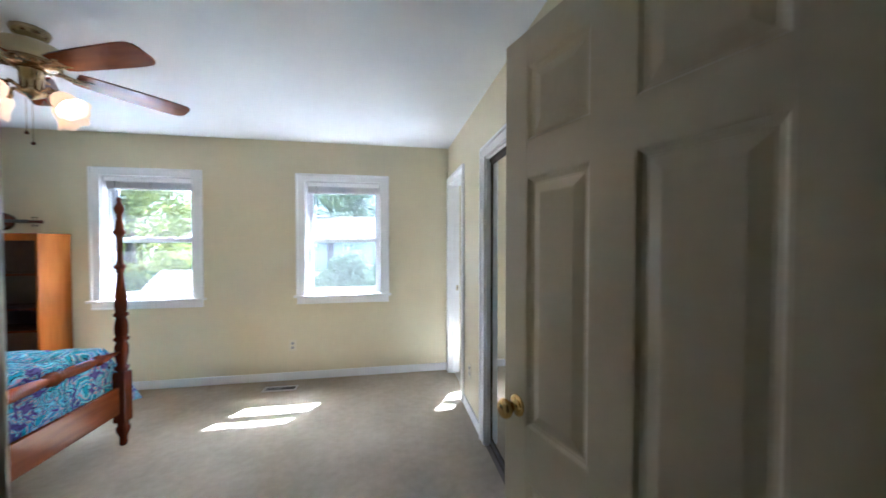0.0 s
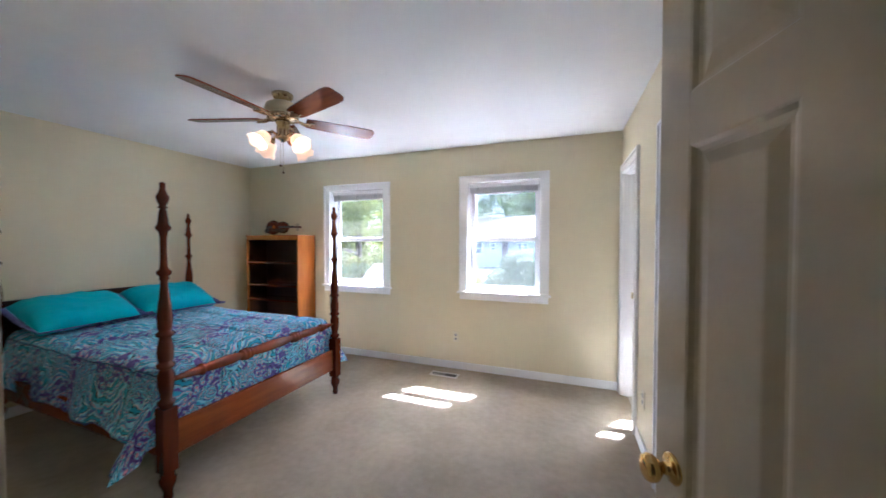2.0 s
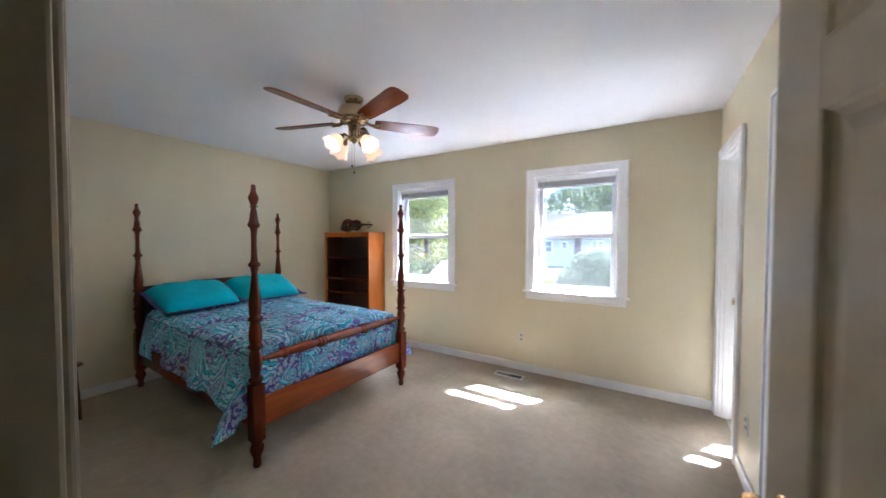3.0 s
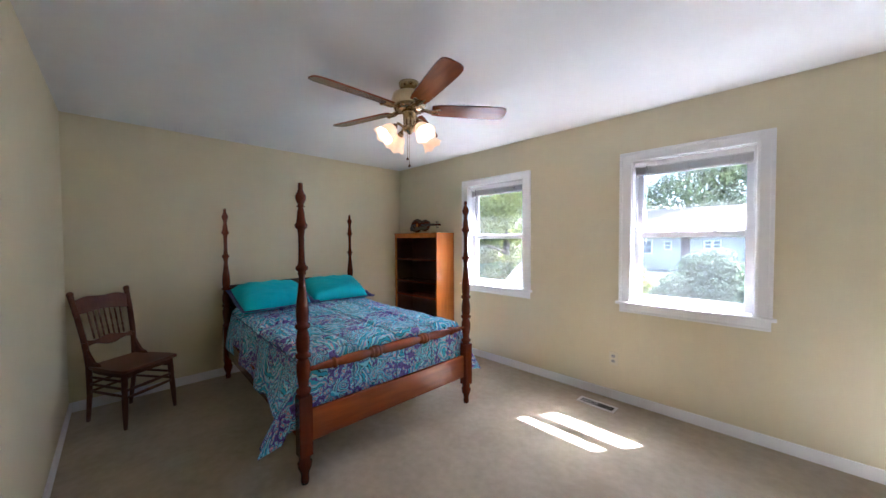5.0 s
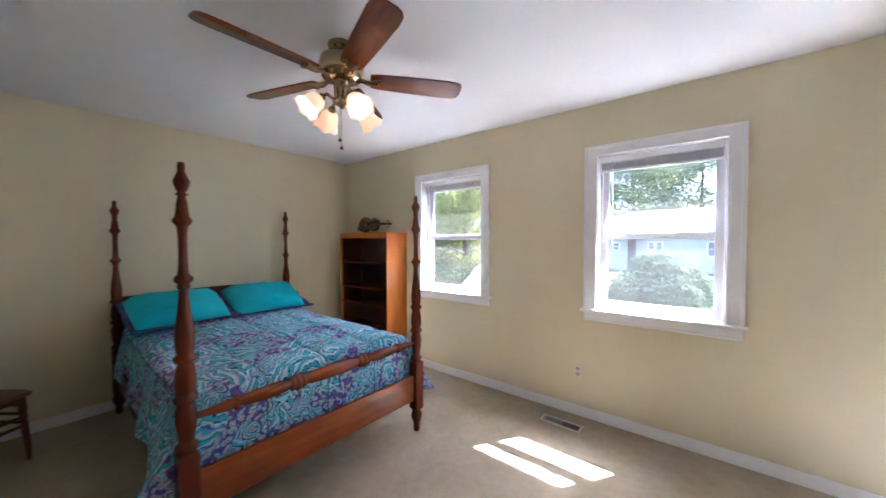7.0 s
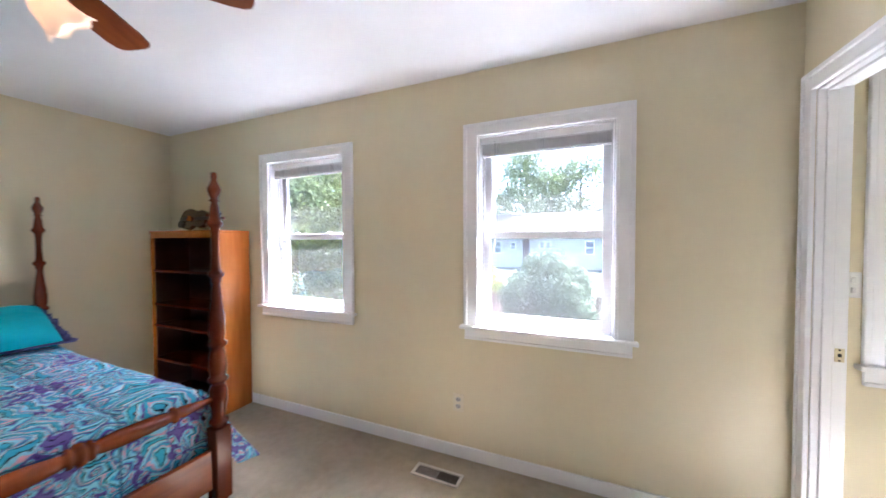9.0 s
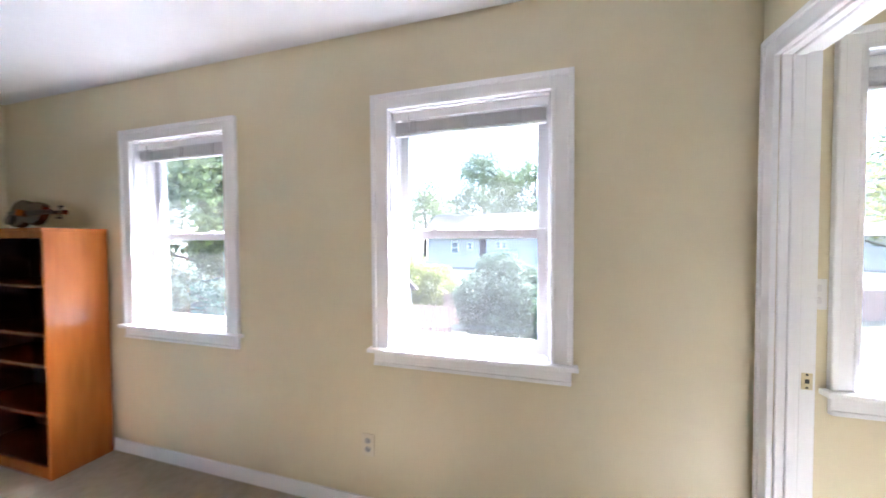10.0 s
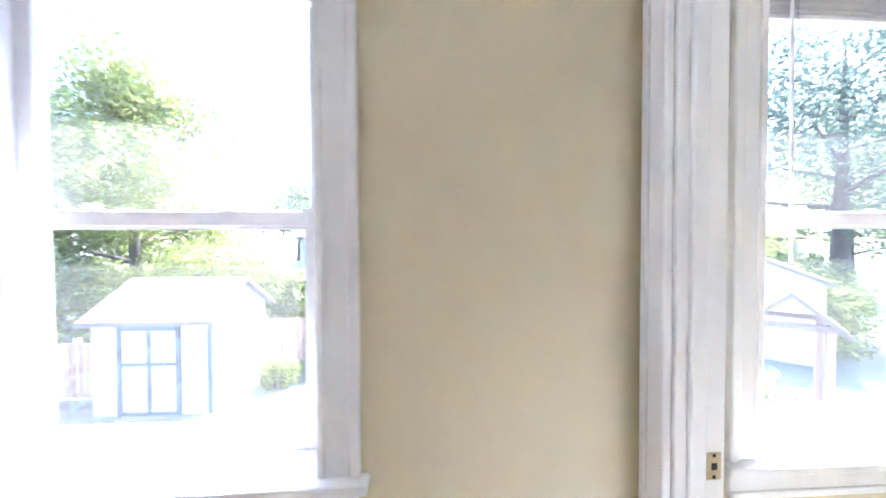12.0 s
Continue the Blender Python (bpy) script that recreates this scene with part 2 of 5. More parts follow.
    base = blend(mask, bands, blossoms)
    # paisley scrolls in the print
    scroll = voronoi(warp(warp(uv.outputs[0], 9.0, 0.10), 28.0, 0.03), 10.0)
    sr = nt.nodes.new("ShaderNodeMath")
    sr.operation = "MULTIPLY"
    sr.inputs[1].default_value = 3.6
    L(scroll.outputs["Distance"], sr.inputs[0])
    sf = nt.nodes.new("ShaderNodeMath")
    sf.operation = "FRACT"
    L(sr.outputs[0], sf.inputs[0])
    scol = stops(sf.outputs[0], [(0, LTEA), (0.26, NAV), (0.36, TEA), (0.50, PNK), (0.59, LTEA), (0.68, NAV), (0.76, PUR), (0.88, TEA)])
    smask = stops(noise_of(uv.outputs[0], 5.0, 1.0).outputs[0], [(0, (0, 0, 0)), (0.56, (1, 1, 1))])
    base = blend(smask, base, scol)
    # sewn seams of the quilting
    split = nt.nodes.new("ShaderNodeSeparateXYZ")
    L(uv.outputs[0], split.inputs[0])
    near = []
    for k, off in ((0, -0.92), (1, 0.0)):
        sh = nt.nodes.new("ShaderNodeMath")
        sh.operation = "ADD"
        sh.inputs[1].default_value = off
        L(split.outputs[k], sh.inputs[0])
        pp = nt.nodes.new("ShaderNodeMath")
        pp.operation = "PINGPONG"
        pp.inputs[1].default_value = 0.17
        L(sh.outputs[0], pp.inputs[0])
        near.append(pp.outputs[0])
    mn = nt.nodes.new("ShaderNodeMath")
    mn.operation = "MINIMUM"
    L(near[0], mn.inputs[0])
    L(near[1], mn.inputs[1])
    thread = stops(mn.outputs[0], [(0, (1, 1, 1)), (0.0036, (0, 0, 0))])
    base = blend(thread, base, (0.05, 0.12, 0.24))
    L(base, p.inputs["Base Color"])
    n = noise_of(uv.outputs[0], 26.0, 4)
    bp = nt.nodes.new("ShaderNodeBump")
    bp.inputs["Strength"].default_value, bp.inputs["Distance"].default_value = 0.35, 0.012
    L(n.outputs[0], bp.inputs["Height"])
    L(bp.outputs[0], p.inputs["Normal"])
    return m


QUILT = quilt_material()
FLANGE = material("purple_print_flange", (0.030, 0.022, 0.13), 0.8, second=(0.22, 0.24, 0.50), scale=30, mix=0.42, spec=0.2)


# ---- mesh helpers ----
def box(bm, x0, x1, y0, y1, z0, z1, bevel=0.0):
    r = bmesh.ops.create_cube(bm, size=1.0)
    vs = r["verts"]
    bmesh.ops.transform(bm, matrix=Matrix.Translation(((x0 + x1) / 2, (y0 + y1) / 2, (z0 + z1) / 2)) @ Matrix.Diagonal((abs(x1 - x0), abs(y1 - y0), abs(z1 - z0), 1)), verts=vs)
    if bevel:
        es = list({e for v in vs for e in v.link_edges})
        bmesh.ops.bevel(bm, geom=es, offset=bevel, segments=2, profile=0.5, affect="EDGES")
    return bm


def boxes(*rows, bevel=0.0):
    bm = bmesh.new()
    for r in rows:
        box(bm, *r, bevel=bevel)
    return bm


def lathe(profile, segs=24, m=None, bm=None, arc=None):
    """A turned solid from (z, radius) pairs."""
    bm = bm or bmesh.new()
    m = m or Matrix.Identity(4)
    rings = []
    for z, r in profile:
        rings.append([bm.verts.new(m @ Vector((r * math.cos(a * 2 * math.pi / segs), r * math.sin(a * 2 * math.pi / segs), z))) for a in range(segs)])
    for a, b in zip(rings, rings[1:]):
        for i in range(segs):
            f = bm.faces.new((a[i], a[(i + 1) % segs], b[(i + 1) % segs], b[i]))
            f.smooth = True
    for ring in (rings[0], rings[-1]):
        bm.faces.new(ring)
    bmesh.ops.recalc_face_normals(bm, faces=bm.faces)
    return bm


def between(a, b):
    """The pose that lays local z from a to b."""
    a, b = Vector(a), Vector(b)
    return Matrix.Translation(a) @ (b - a).to_track_quat("Z", "Y").to_matrix().to_4x4()


def rod(bm, a, b, r0, r1=None, segs=12, bulge=0.0):
    n = (Vector(b) - Vector(a)).length
    r1 = r0 if r1 is None else r1
    prof = [(n * k / 6, (r0 + (r1 - r0) * k / 6) * (1 + bulge * math.sin(math.pi * k / 6))) for k in range(7)]
    return lathe(prof, segs, between(a, b), bm)


def slab(bm, outline, z0, z1, m=None, bevel=0.0):
    """A plate with a free outline in x and y."""
    m = m or Matrix.Identity(4)
    lo = [bm.verts.new(m @ Vector((x, y, z0))) for x, y in outline]
    hi = [bm.verts.new(m @ Vector((x, y, z1))) for x, y in outline]
    n = len(outline)
    fs = [bm.faces.new(lo[::-1]), bm.faces.new(hi)]
    fs += [bm.faces.new((lo[i], lo[(i + 1) % n], hi[(i + 1) % n], hi[i])) for i in range(n)]
    if bevel:
        es = list({e for f in fs[:2] for e in f.edges})
        bmesh.ops.bevel(bm, geom=es, offset=bevel, segments=2, profile=0.5, affect="EDGES")
    bmesh.ops.recalc_face_normals(bm, faces=bm.faces)
    return bm


def part(name, bm, mat, parent=None, label="", m=None):
    me = bpy.data.meshes.new(name)
    bm.to_mesh(me)
    bm.free()
    me.materials.append(mat)
    ob = new(name, me)
    if parent:
        ob.parent = parent
    if m:
        ob.matrix_basis = m
    if label:
        ob["label"] = label
    return ob


def thing(name, label, category, m=None, group="", kind=""):
    ob = new(name)
    ob.empty_display_size = 0.1
    if m:
        ob.matrix_basis = m
    return tagged(ob, label, category, group, kind)


def structure(name, bm, mat, label="", category="wall"):
    return tagged(part(name, bm, mat), label, category, "", "structure")


def wall_rects(u0, u1, z0, z1, holes):
    """The rectangles of a wall from u0 to u1 that leave the holes (u0, u1, z0, z1) open."""
    out, at = [], u0
    for a, b, c, d in sorted(holes):
        out += [(at, a, z0, z1)] if a > at else []
        out += [(a, b, z0, c)] if c > z0 else []
        out += [(a, b, d, z1)] if d < z1 else []
        at = b
    return out + ([(at, u1, z0, z1)] if u1 > at else [])


# ---- the large structure ----
WEST, SOUTH, TOP = -4.67, -3.382, 2.44
WINDOWS = [(-3.303, -2.525), (-1.497, -0.730), (0.275, 1.045)]
SILL, HEAD = 0.87, 2.045
BATH_DOOR = (-0.712, -0.090, -0.2, 2.03)
CLOSET = (-2.90, -1.40, -0.2, 2.0)
ENTRY = (-0.90, -0.04, -0.2, 2.04)

structure("wall_north", boxes(*[(a, b, 0, 0.20, c, d) for a, b, c, d in wall_rects(WEST - 0.15, 2.3, -0.2, 2.6, [(a, b, SILL - 0.03, HEAD) for a, b in WINDOWS])]), PAINT, "pale yellow painted wall with two windows")
structure("wall_east", boxes(*[(0, 0.104, a, b, c, d) for a, b, c, d in wall_rects(SOUTH - 0.12, 0, -0.2, 2.6, [BATH_DOOR, CLOSET])]), PAINT, "pale yellow painted wall with bathroom door and closet")
structure("wall_south", boxes(*[(a, b, SOUTH - 0.12, SOUTH, c, d) for a, b, c, d in wall_rects(WEST - 0.15, 0, -0.2, 2.6, [ENTRY])]), PAINT, "pale yellow painted wall with the entry doorway")
structure("wall_west", boxes((WEST - 0.15, WEST, SOUTH, 0, -0.2, 2.6)), PAINT, "pale yellow painted wall behind the bed")
structure("floor", boxes((WEST, 0, SOUTH, 0, -0.2, 0), (0, 0.05, -0.712, -0.09, -0.2, 0)), CARPET, "beige cut pile carpet with faint tracks", "carpet")
structure("ceiling", boxes((WEST, 0, SOUTH, 0, TOP, 2.6)), CEIL, "white painted ceiling", "ceiling")
# bathroom beyond the east wall
structure("floor_bath", boxes((0.05, 2.3, -1.30, 0, -0.2, -0.002)), TILE, "light vinyl bathroom floor", "floor")
structure("ceiling_bath", boxes((0.115, 2.3, -1.30, 0, TOP, 2.6)), CEIL, "white painted bathroom ceiling", "ceiling")
structure("wall_bath_east", boxes((2.3, 2.42, -1.42, 0.2, -0.2, 2.6)), PAINT, "pale yellow bathroom wall")
structure("wall_bath_south", boxes((0.115, 2.3, -1.42, -1.30, -0.2, 2.6)), PAINT, "pale yellow bathroom wall")
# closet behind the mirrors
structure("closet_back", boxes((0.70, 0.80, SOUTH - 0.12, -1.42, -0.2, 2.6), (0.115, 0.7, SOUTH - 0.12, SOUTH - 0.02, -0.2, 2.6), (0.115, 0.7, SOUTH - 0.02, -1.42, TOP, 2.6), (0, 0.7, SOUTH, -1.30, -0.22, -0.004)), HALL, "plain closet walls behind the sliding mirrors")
# hall behind the entry: unseen, added dark to keep bounced light off the door
structure("floor_hall", boxes((-2.2, 1.0, -4.7, SOUTH, -0.22, -0.004)), CARPET, "beige hall carpet", "carpet")
structure("ceiling_hall", boxes((-2.2, 1.0, -4.7, SOUTH - 0.12, TOP, 2.6)), HALL, "unseen hall ceiling, coloured dark to cut bounced light", "ceiling")
structure("wall_hall", boxes((-2.32, -2.2, -4.7, SOUTH - 0.12, -0.2, 2.6), (1.0, 1.12, -4.7, SOUTH - 0.12, -0.2, 2.6), (-2.32, 1.12, -4.82, -4.7, -0.2, 2.6), (0.0, 1.0, SOUTH - 0.24, SOUTH - 0.12, -0.2, 2.6)), HALL, "unseen hall walls, coloured dark to cut bounced light")
# roof over the place, with the eave that shades the upper sashes
structure("roof", boxes((-6.5, 4.5, -6.5, 0.705, 2.62, 2.78)), SLATE, "shingled roof with a boxed eave", "roof")


def baseboard(name, rows):
    bm = bmesh.new()
    for x0, x1, y0, y1 in rows:
        box(bm, x0, x1, y0, y1, 0.0, 0.082, bevel=0.004)
    structure(name, bm, TRIM, "white painted baseboard", "baseboard")


baseboard("baseboard_north", [(WEST + 0.014, -0.022, -0.014, 0.0)])
baseboard("baseboard_west", [(WEST, WEST + 0.014, SOUTH, 0.0)])
baseboard("baseboard_south", [(WEST + 0.014, -0.969, SOUTH, SOUTH + 0.014)])
baseboard("baseboard_east", [(-0.014, 0.0, -1.318, -0.789)])
baseboard("baseboard_bath", [(0.14, 2.3, -0.014, 0.0)])


def window(name, x0, x1, label, cw=0.085):
    """A double-hung vinyl window with casing, stool, apron, sashes and a raised blind."""
    w = thing(name, label, "window", kind="structure")
    bm = bmesh.new()
    # casing: flat boards with a back band and an inner bead
    for a, b, band, bead in ((x0 - cw, x0 + 0.004, (x0 - cw - 0.002, x0 - cw + 0.022), (x0 - 0.012, x0 + 0.006)), (x1 - 0.004, x1 + cw, (x1 + cw - 0.022, x1 + cw + 0.002), (x1 - 0.006, x1 + 0.012))):
        box(bm, a, b, -0.016, 0, SILL, HEAD + 0.07, bevel=0.003)
        box(bm, band[0], band[1], -0.026, -0.001, SILL, HEAD + 0.072, bevel=0.005)
        box(bm, bead[0], bead[1], -0.020, -0.001, SILL, HEAD, bevel=0.004)
    box(bm, x0 + 0.004, x1 - 0.004, -0.016, 0, HEAD - 0.004, HEAD + 0.07, bevel=0.003)
    box(bm, x0 - cw + 0.02, x1 + cw - 0.02, -0.0255, -0.001, HEAD + 0.05, HEAD + 0.0725, bevel=0.005)
    box(bm, x0 - 0.012, x1 + 0.012, -0.0205, -0.001, HEAD - 0.006, HEAD + 0.012, bevel=0.004)
    part("casing", bm, TRIM, w)
    part("window_sill", boxes((x0 - cw - 0.022, x1 + cw + 0.022, -0.048, 0.0, SILL - 0.022, SILL), (x0 + 0.001, x1 - 0.001, -0.002, 0.165, SILL - 0.022, SILL), bevel=0.005), TRIM, w)
    part("apron", boxes((x0 - cw + 0.004, x1 + cw - 0.004, -0.018, 0, SILL - 0.09, SILL - 0.022), (x0 - cw + 0.004, x1 + cw - 0.004, -0.024, 0, SILL - 0.09, SILL - 0.072), bevel=0.004), TRIM, w)
    # jamb liners with their tracks
    bm = boxes((x0, x0 + 0.012, 0.0, 0.20, SILL, HEAD), (x1 - 0.012, x1, 0.0, 0.20, SILL, HEAD), (x0 + 0.012, x1 - 0.012, 0.0, 0.20, HEAD - 0.012, HEAD), (x0 + 0.012, x1 - 0.012, 0.165, 0.22, SILL - 0.03, SILL + 0.012), bevel=0.002)
    for s, xe in ((1, x0 + 0.012), (-1, x1 - 0.012)):
        for y in (0.072, 0.154):
            box(bm, min(xe, xe + s * 0.009), max(xe, xe + s * 0.009), y, y + 0.008, SILL, HEAD - 0.012, bevel=0.0015)
    part("window_frame", bm, VINYL, w)
    mid = 1.437
    a, b = x0 + 0.018, x1 - 0.018
    for nm, y, z0, z1, lo, hi in (("lower_sash", 0.082, SILL + 0.004, mid + 0.018, 0.052, 0.036), ("upper_sash", 0.122, mid - 0.020, HEAD - 0.014, 0.036, 0.045)):
        st = 0.042
        bm = boxes((a, a + st, y, y + 0.030, z0, z1), (b - st, b, y, y + 0.030, z0, z1), (a + st, b - st, y, y + 0.030, z0, z0 + lo), (a + st, b - st, y, y + 0.030, z1 - hi, z1), bevel=0.003)
        box(bm, a + st - 0.001, b - st + 0.001, y + 0.006, y + 0.012, z0 + lo - 0.001, z0 + lo + 0.008)
        box(bm, a + st - 0.001, b - st + 0.001, y + 0.006, y + 0.012, z1 - hi - 0.008, z1 - hi + 0.001)
        sash = part(nm, bm, VINYL, w)
        pane = part("pane", boxes((a + st - 0.004, b - st + 0.004, y + 0.013, y + 0.017, z0 + lo - 0.004, z1 - hi + 0.004)), GLASS, sash, "window glass, tinted grey to dim the outdoors")
        pane.visible_shadow = False
        if nm == "lower_sash":
            for k in (0.27, 0.70):
                xc = x0 + (x1 - x0) * k
                bm = boxes((xc - 0.022, xc + 0.022, y - 0.004, y + 0.024, z1, z1 + 0.007), bevel=0.002)
                rod(bm, (xc, y + 0.01, z1 + 0.006), (xc, y + 0.01, z1 + 0.016), 0.011)
                box(bm, xc - 0.004, xc + 0.026, y + 0.004, y + 0.014, z1 + 0.010, z1 + 0.017, bevel=0.002)
                part("sash_lock", bm, PLATE, sash)
            for k in (a + 0.004, b - 0.046):
                part("tilt_latch", boxes((k, k + 0.042, y - 0.004, y + 0.022, z1 - 0.001, z1 + 0.006), bevel=0.002), VINYL, sash)
    return w


def blind(x0, x1, wand):
    """A mini blind drawn up to the head of its window."""
    t = thing("window_blind", "grey-white mini blind drawn up under the window head", "blind", group="window blinds")
    a, b = x0 + 0.02, x1 - 0.02
    part("head_rail", boxes((a, b, 0.030, 0.062, HEAD - 0.036, HEAD - 0.012), bevel=0.002), VINYL, t)
    part("valance", boxes((a - 0.004, b + 0.004, 0.022, 0.027, HEAD - 0.052, HEAD - 0.014), bevel=0.0015), TRIM, t, "white front valance")
    n = 11
    for k in range(n):
        z = HEAD - 0.058 - k * 0.0050
        part("slat", boxes((a + 0.004, b - 0.004, 0.031 + 0.0012 * math.sin(k * 2.3), 0.057 + 0.0008 * math.sin(k * 1.7), z - 0.0011, z + 0.0011)), BLINDM, t)
    part("bottom_rail", boxes((a + 0.003, b - 0.003, 0.032, 0.056, HEAD - 0.126, HEAD - 0.113), bevel=0.003), BLINDM, t)
    for k in (0.14, 0.50, 0.84):
        xc = a + (b - a) * k
        part("ladder_tape", boxes((xc - 0.010, xc + 0.010, 0.0285, 0.0300, HEAD - 0.133, HEAD - 0.054)), TAPE, t, "clear plastic cord guide")
    if wand:
        bm = rod(bmesh.new(), (a + 0.085, 0.020, HEAD - 0.03), (a + 0.088, 0.016, HEAD - 0.72), 0.004, segs=6)
        part("wand", bm, TAPE if wand == 1 else PLATE, t, "thin tilt wand")


for i, (a, b) in enumerate(WINDOWS):
    window("window_%d" % (i + 1), a, b, "white double-hung window with moulded casing and sill", 0.075 if i == 2 else 0.085)
    blind(a, b, 2 if i == 2 else 1)


def door_trim(name, label, rows, mat=None):
    bm = bmesh.new()
    for r in rows:
        box(bm, *r, bevel=0.004)
    structure(name, bm, mat or TRIM, label, "door frame")


# bathroom doorway: casing, jamb and stops
y0, y1 = BATH_DOOR[:2]
door_trim("trim_bath_door", "white painted door casing and jamb", [
    (-0.016, 0.0, y1 - 0.004, y1 + 0.063, 0, 2.10), (-0.024, -0.001, y1 + 0.046, y1 + 0.064, 0, 2.101), (-0.020, -0.001, y1 - 0.006, y1 + 0.008, 0, 2.03),
    (-0.016, 0.0, y0 - 0.063, y0 + 0.004, 0, 2.10), (-0.024, -0.001, y0 - 0.064, y0 - 0.046, 0, 2.101), (-0.020, -0.001, y0 - 0.008, y0 + 0.006, 0, 2.03),
    (-0.0155, 0.0, y0 + 0.004, y1 - 0.004, 2.026, 2.10), (-0.0245, -0.001, y0 - 0.05, y1 + 0.05, 2.080, 2.1015), (-0.0195, -0.001, y0 - 0.008, y1 + 0.008, 2.022, 2.038),
    (0.0, 0.107, y1 - 0.014, y1, 0, 2.03), (0.0, 0.107, y0, y0 + 0.014, 0, 2.03), (0.0, 0.107, y0 + 0.014, y1 - 0.014, 2.014, 2.03),
    (0.024, 0.058, y1 - 0.026, y1 - 0.013, 0, 2.014), (0.024, 0.058, y0 + 0.013, y0 + 0.026, 0, 2.014), (0.024, 0.058, y0 + 0.026, y1 - 0.026, 2.003, 2.016)])
# closet opening
c0, c1 = CLOSET[:2]
door_trim("trim_closet", "white painted closet casing", [
    (-0.016, 0.0, c1 - 0.004, c1 + 0.082, 0, 2.07), (-0.024, -0.001, c1 + 0.062, c1 + 0.083, 0, 2.071),
    (-0.016, 0.0, c0 - 0.082, c0 + 0.004, 0, 2.07), (-0.024, -0.001, c0 - 0.083, c0 - 0.062, 0, 2.071),
    (-0.0155, 0.0, c0 + 0.004, c1 - 0.004, 1.996, 2.07), (-0.0245, -0.001, c0 - 0.06, c1 + 0.06, 2.05, 2.0715),
    (0.0, 0.115, c1 - 0.012, c1, 0, 2.0), (0.0, 0.115, c0, c0 + 0.012, 0, 2.0), (0.0, 0.115, c0 + 0.012, c1 - 0.012, 1.985, 2.0)])
# entry doorway
e0, e1 = ENTRY[:2]
door_trim("trim_entry", "cream painted entry casing and jamb", [
    (e0 - 0.050, e0 + 0.004, SOUTH, SOUTH + 0.008, 0, 2.11), (e0 - 0.068, e0 - 0.044, SOUTH, SOUTH + 0.018, 0, 2.111), (e0 - 0.030, e0 - 0.018, SOUTH + 0.001, SOUTH + 0.011, 0, 2.09),
    (e1 - 0.002, -0.002, SOUTH, SOUTH + 0.010, 0, 2.11), (e0 + 0.004, e1 - 0.004, SOUTH, SOUTH + 0.0105, 2.036, 2.11),
    (e0, e0 + 0.014, SOUTH - 0.122, SOUTH, 0, 2.04), (e1 - 0.014, e1, SOUTH - 0.122, SOUTH, 0, 2.04), (e0 + 0.014, e1 - 0.014, SOUTH - 0.122, SOUTH, 2.026, 2.04),
    (e0 + 0.013, e0 + 0.022, SOUTH - 0.085, SOUTH - 0.050, 0, 2.026), (e1 - 0.022, e1 - 0.013, SOUTH - 0.085, SOUTH - 0.050, 0, 2.026),
    (e0 - 0.068, e0 + 0.004, SOUTH - 0.136, SOUTH - 0.12, 0, 2.11), (e1 - 0.002, e1 + 0.07, SOUTH - 0.1365, SOUTH - 0.1205, 0, 2.11)], DOORP)


def mirror_door(y0, y1, x, label):
    t = thing("mirror_door", label, "closet door", group="sliding closet doors")
    f = 0.022
    part("frame", boxes((x, x + 0.022, y0, y0 + f, 0.016, 1.965), (x, x + 0.022, y1 - f, y1, 0.016, 1.965), (x, x + 0.022, y0 + f, y1 - f, 0.016, 0.016 + 0.045), (x, x + 0.022, y0 + f, y1 - f, 1.94, 1.965), bevel=0.003), BRONZE, t, "dark bronze metal frame")
    part("mirror", boxes((x + 0.006, x + 0.011, y0 + f - 0.003, y1 - f + 0.003, 0.058, 1.943)), MIRROR, t, "clear mirror glass")


mirror_door(-2.16, c1 - 0.014, 0.030, "full-height mirrored sliding closet door in a dark frame")
mirror_door(c0 + 0.014, -2.12, 0.062, "full-height mirrored sliding closet door in a dark frame")
tr = thing("closet_track", "dark metal double track of the closet doors", "door track")
part("top_track", boxes((0.022, 0.092, c0 + 0.013, c1 - 0.013, 1.962, 1.984), bevel=0.002), BRONZE, tr)
part("bottom_track", boxes((0.024, 0.090, c0 + 0.013, c1 - 0.013, 0.0, 0.016), bevel=0.002), BRONZE, tr)


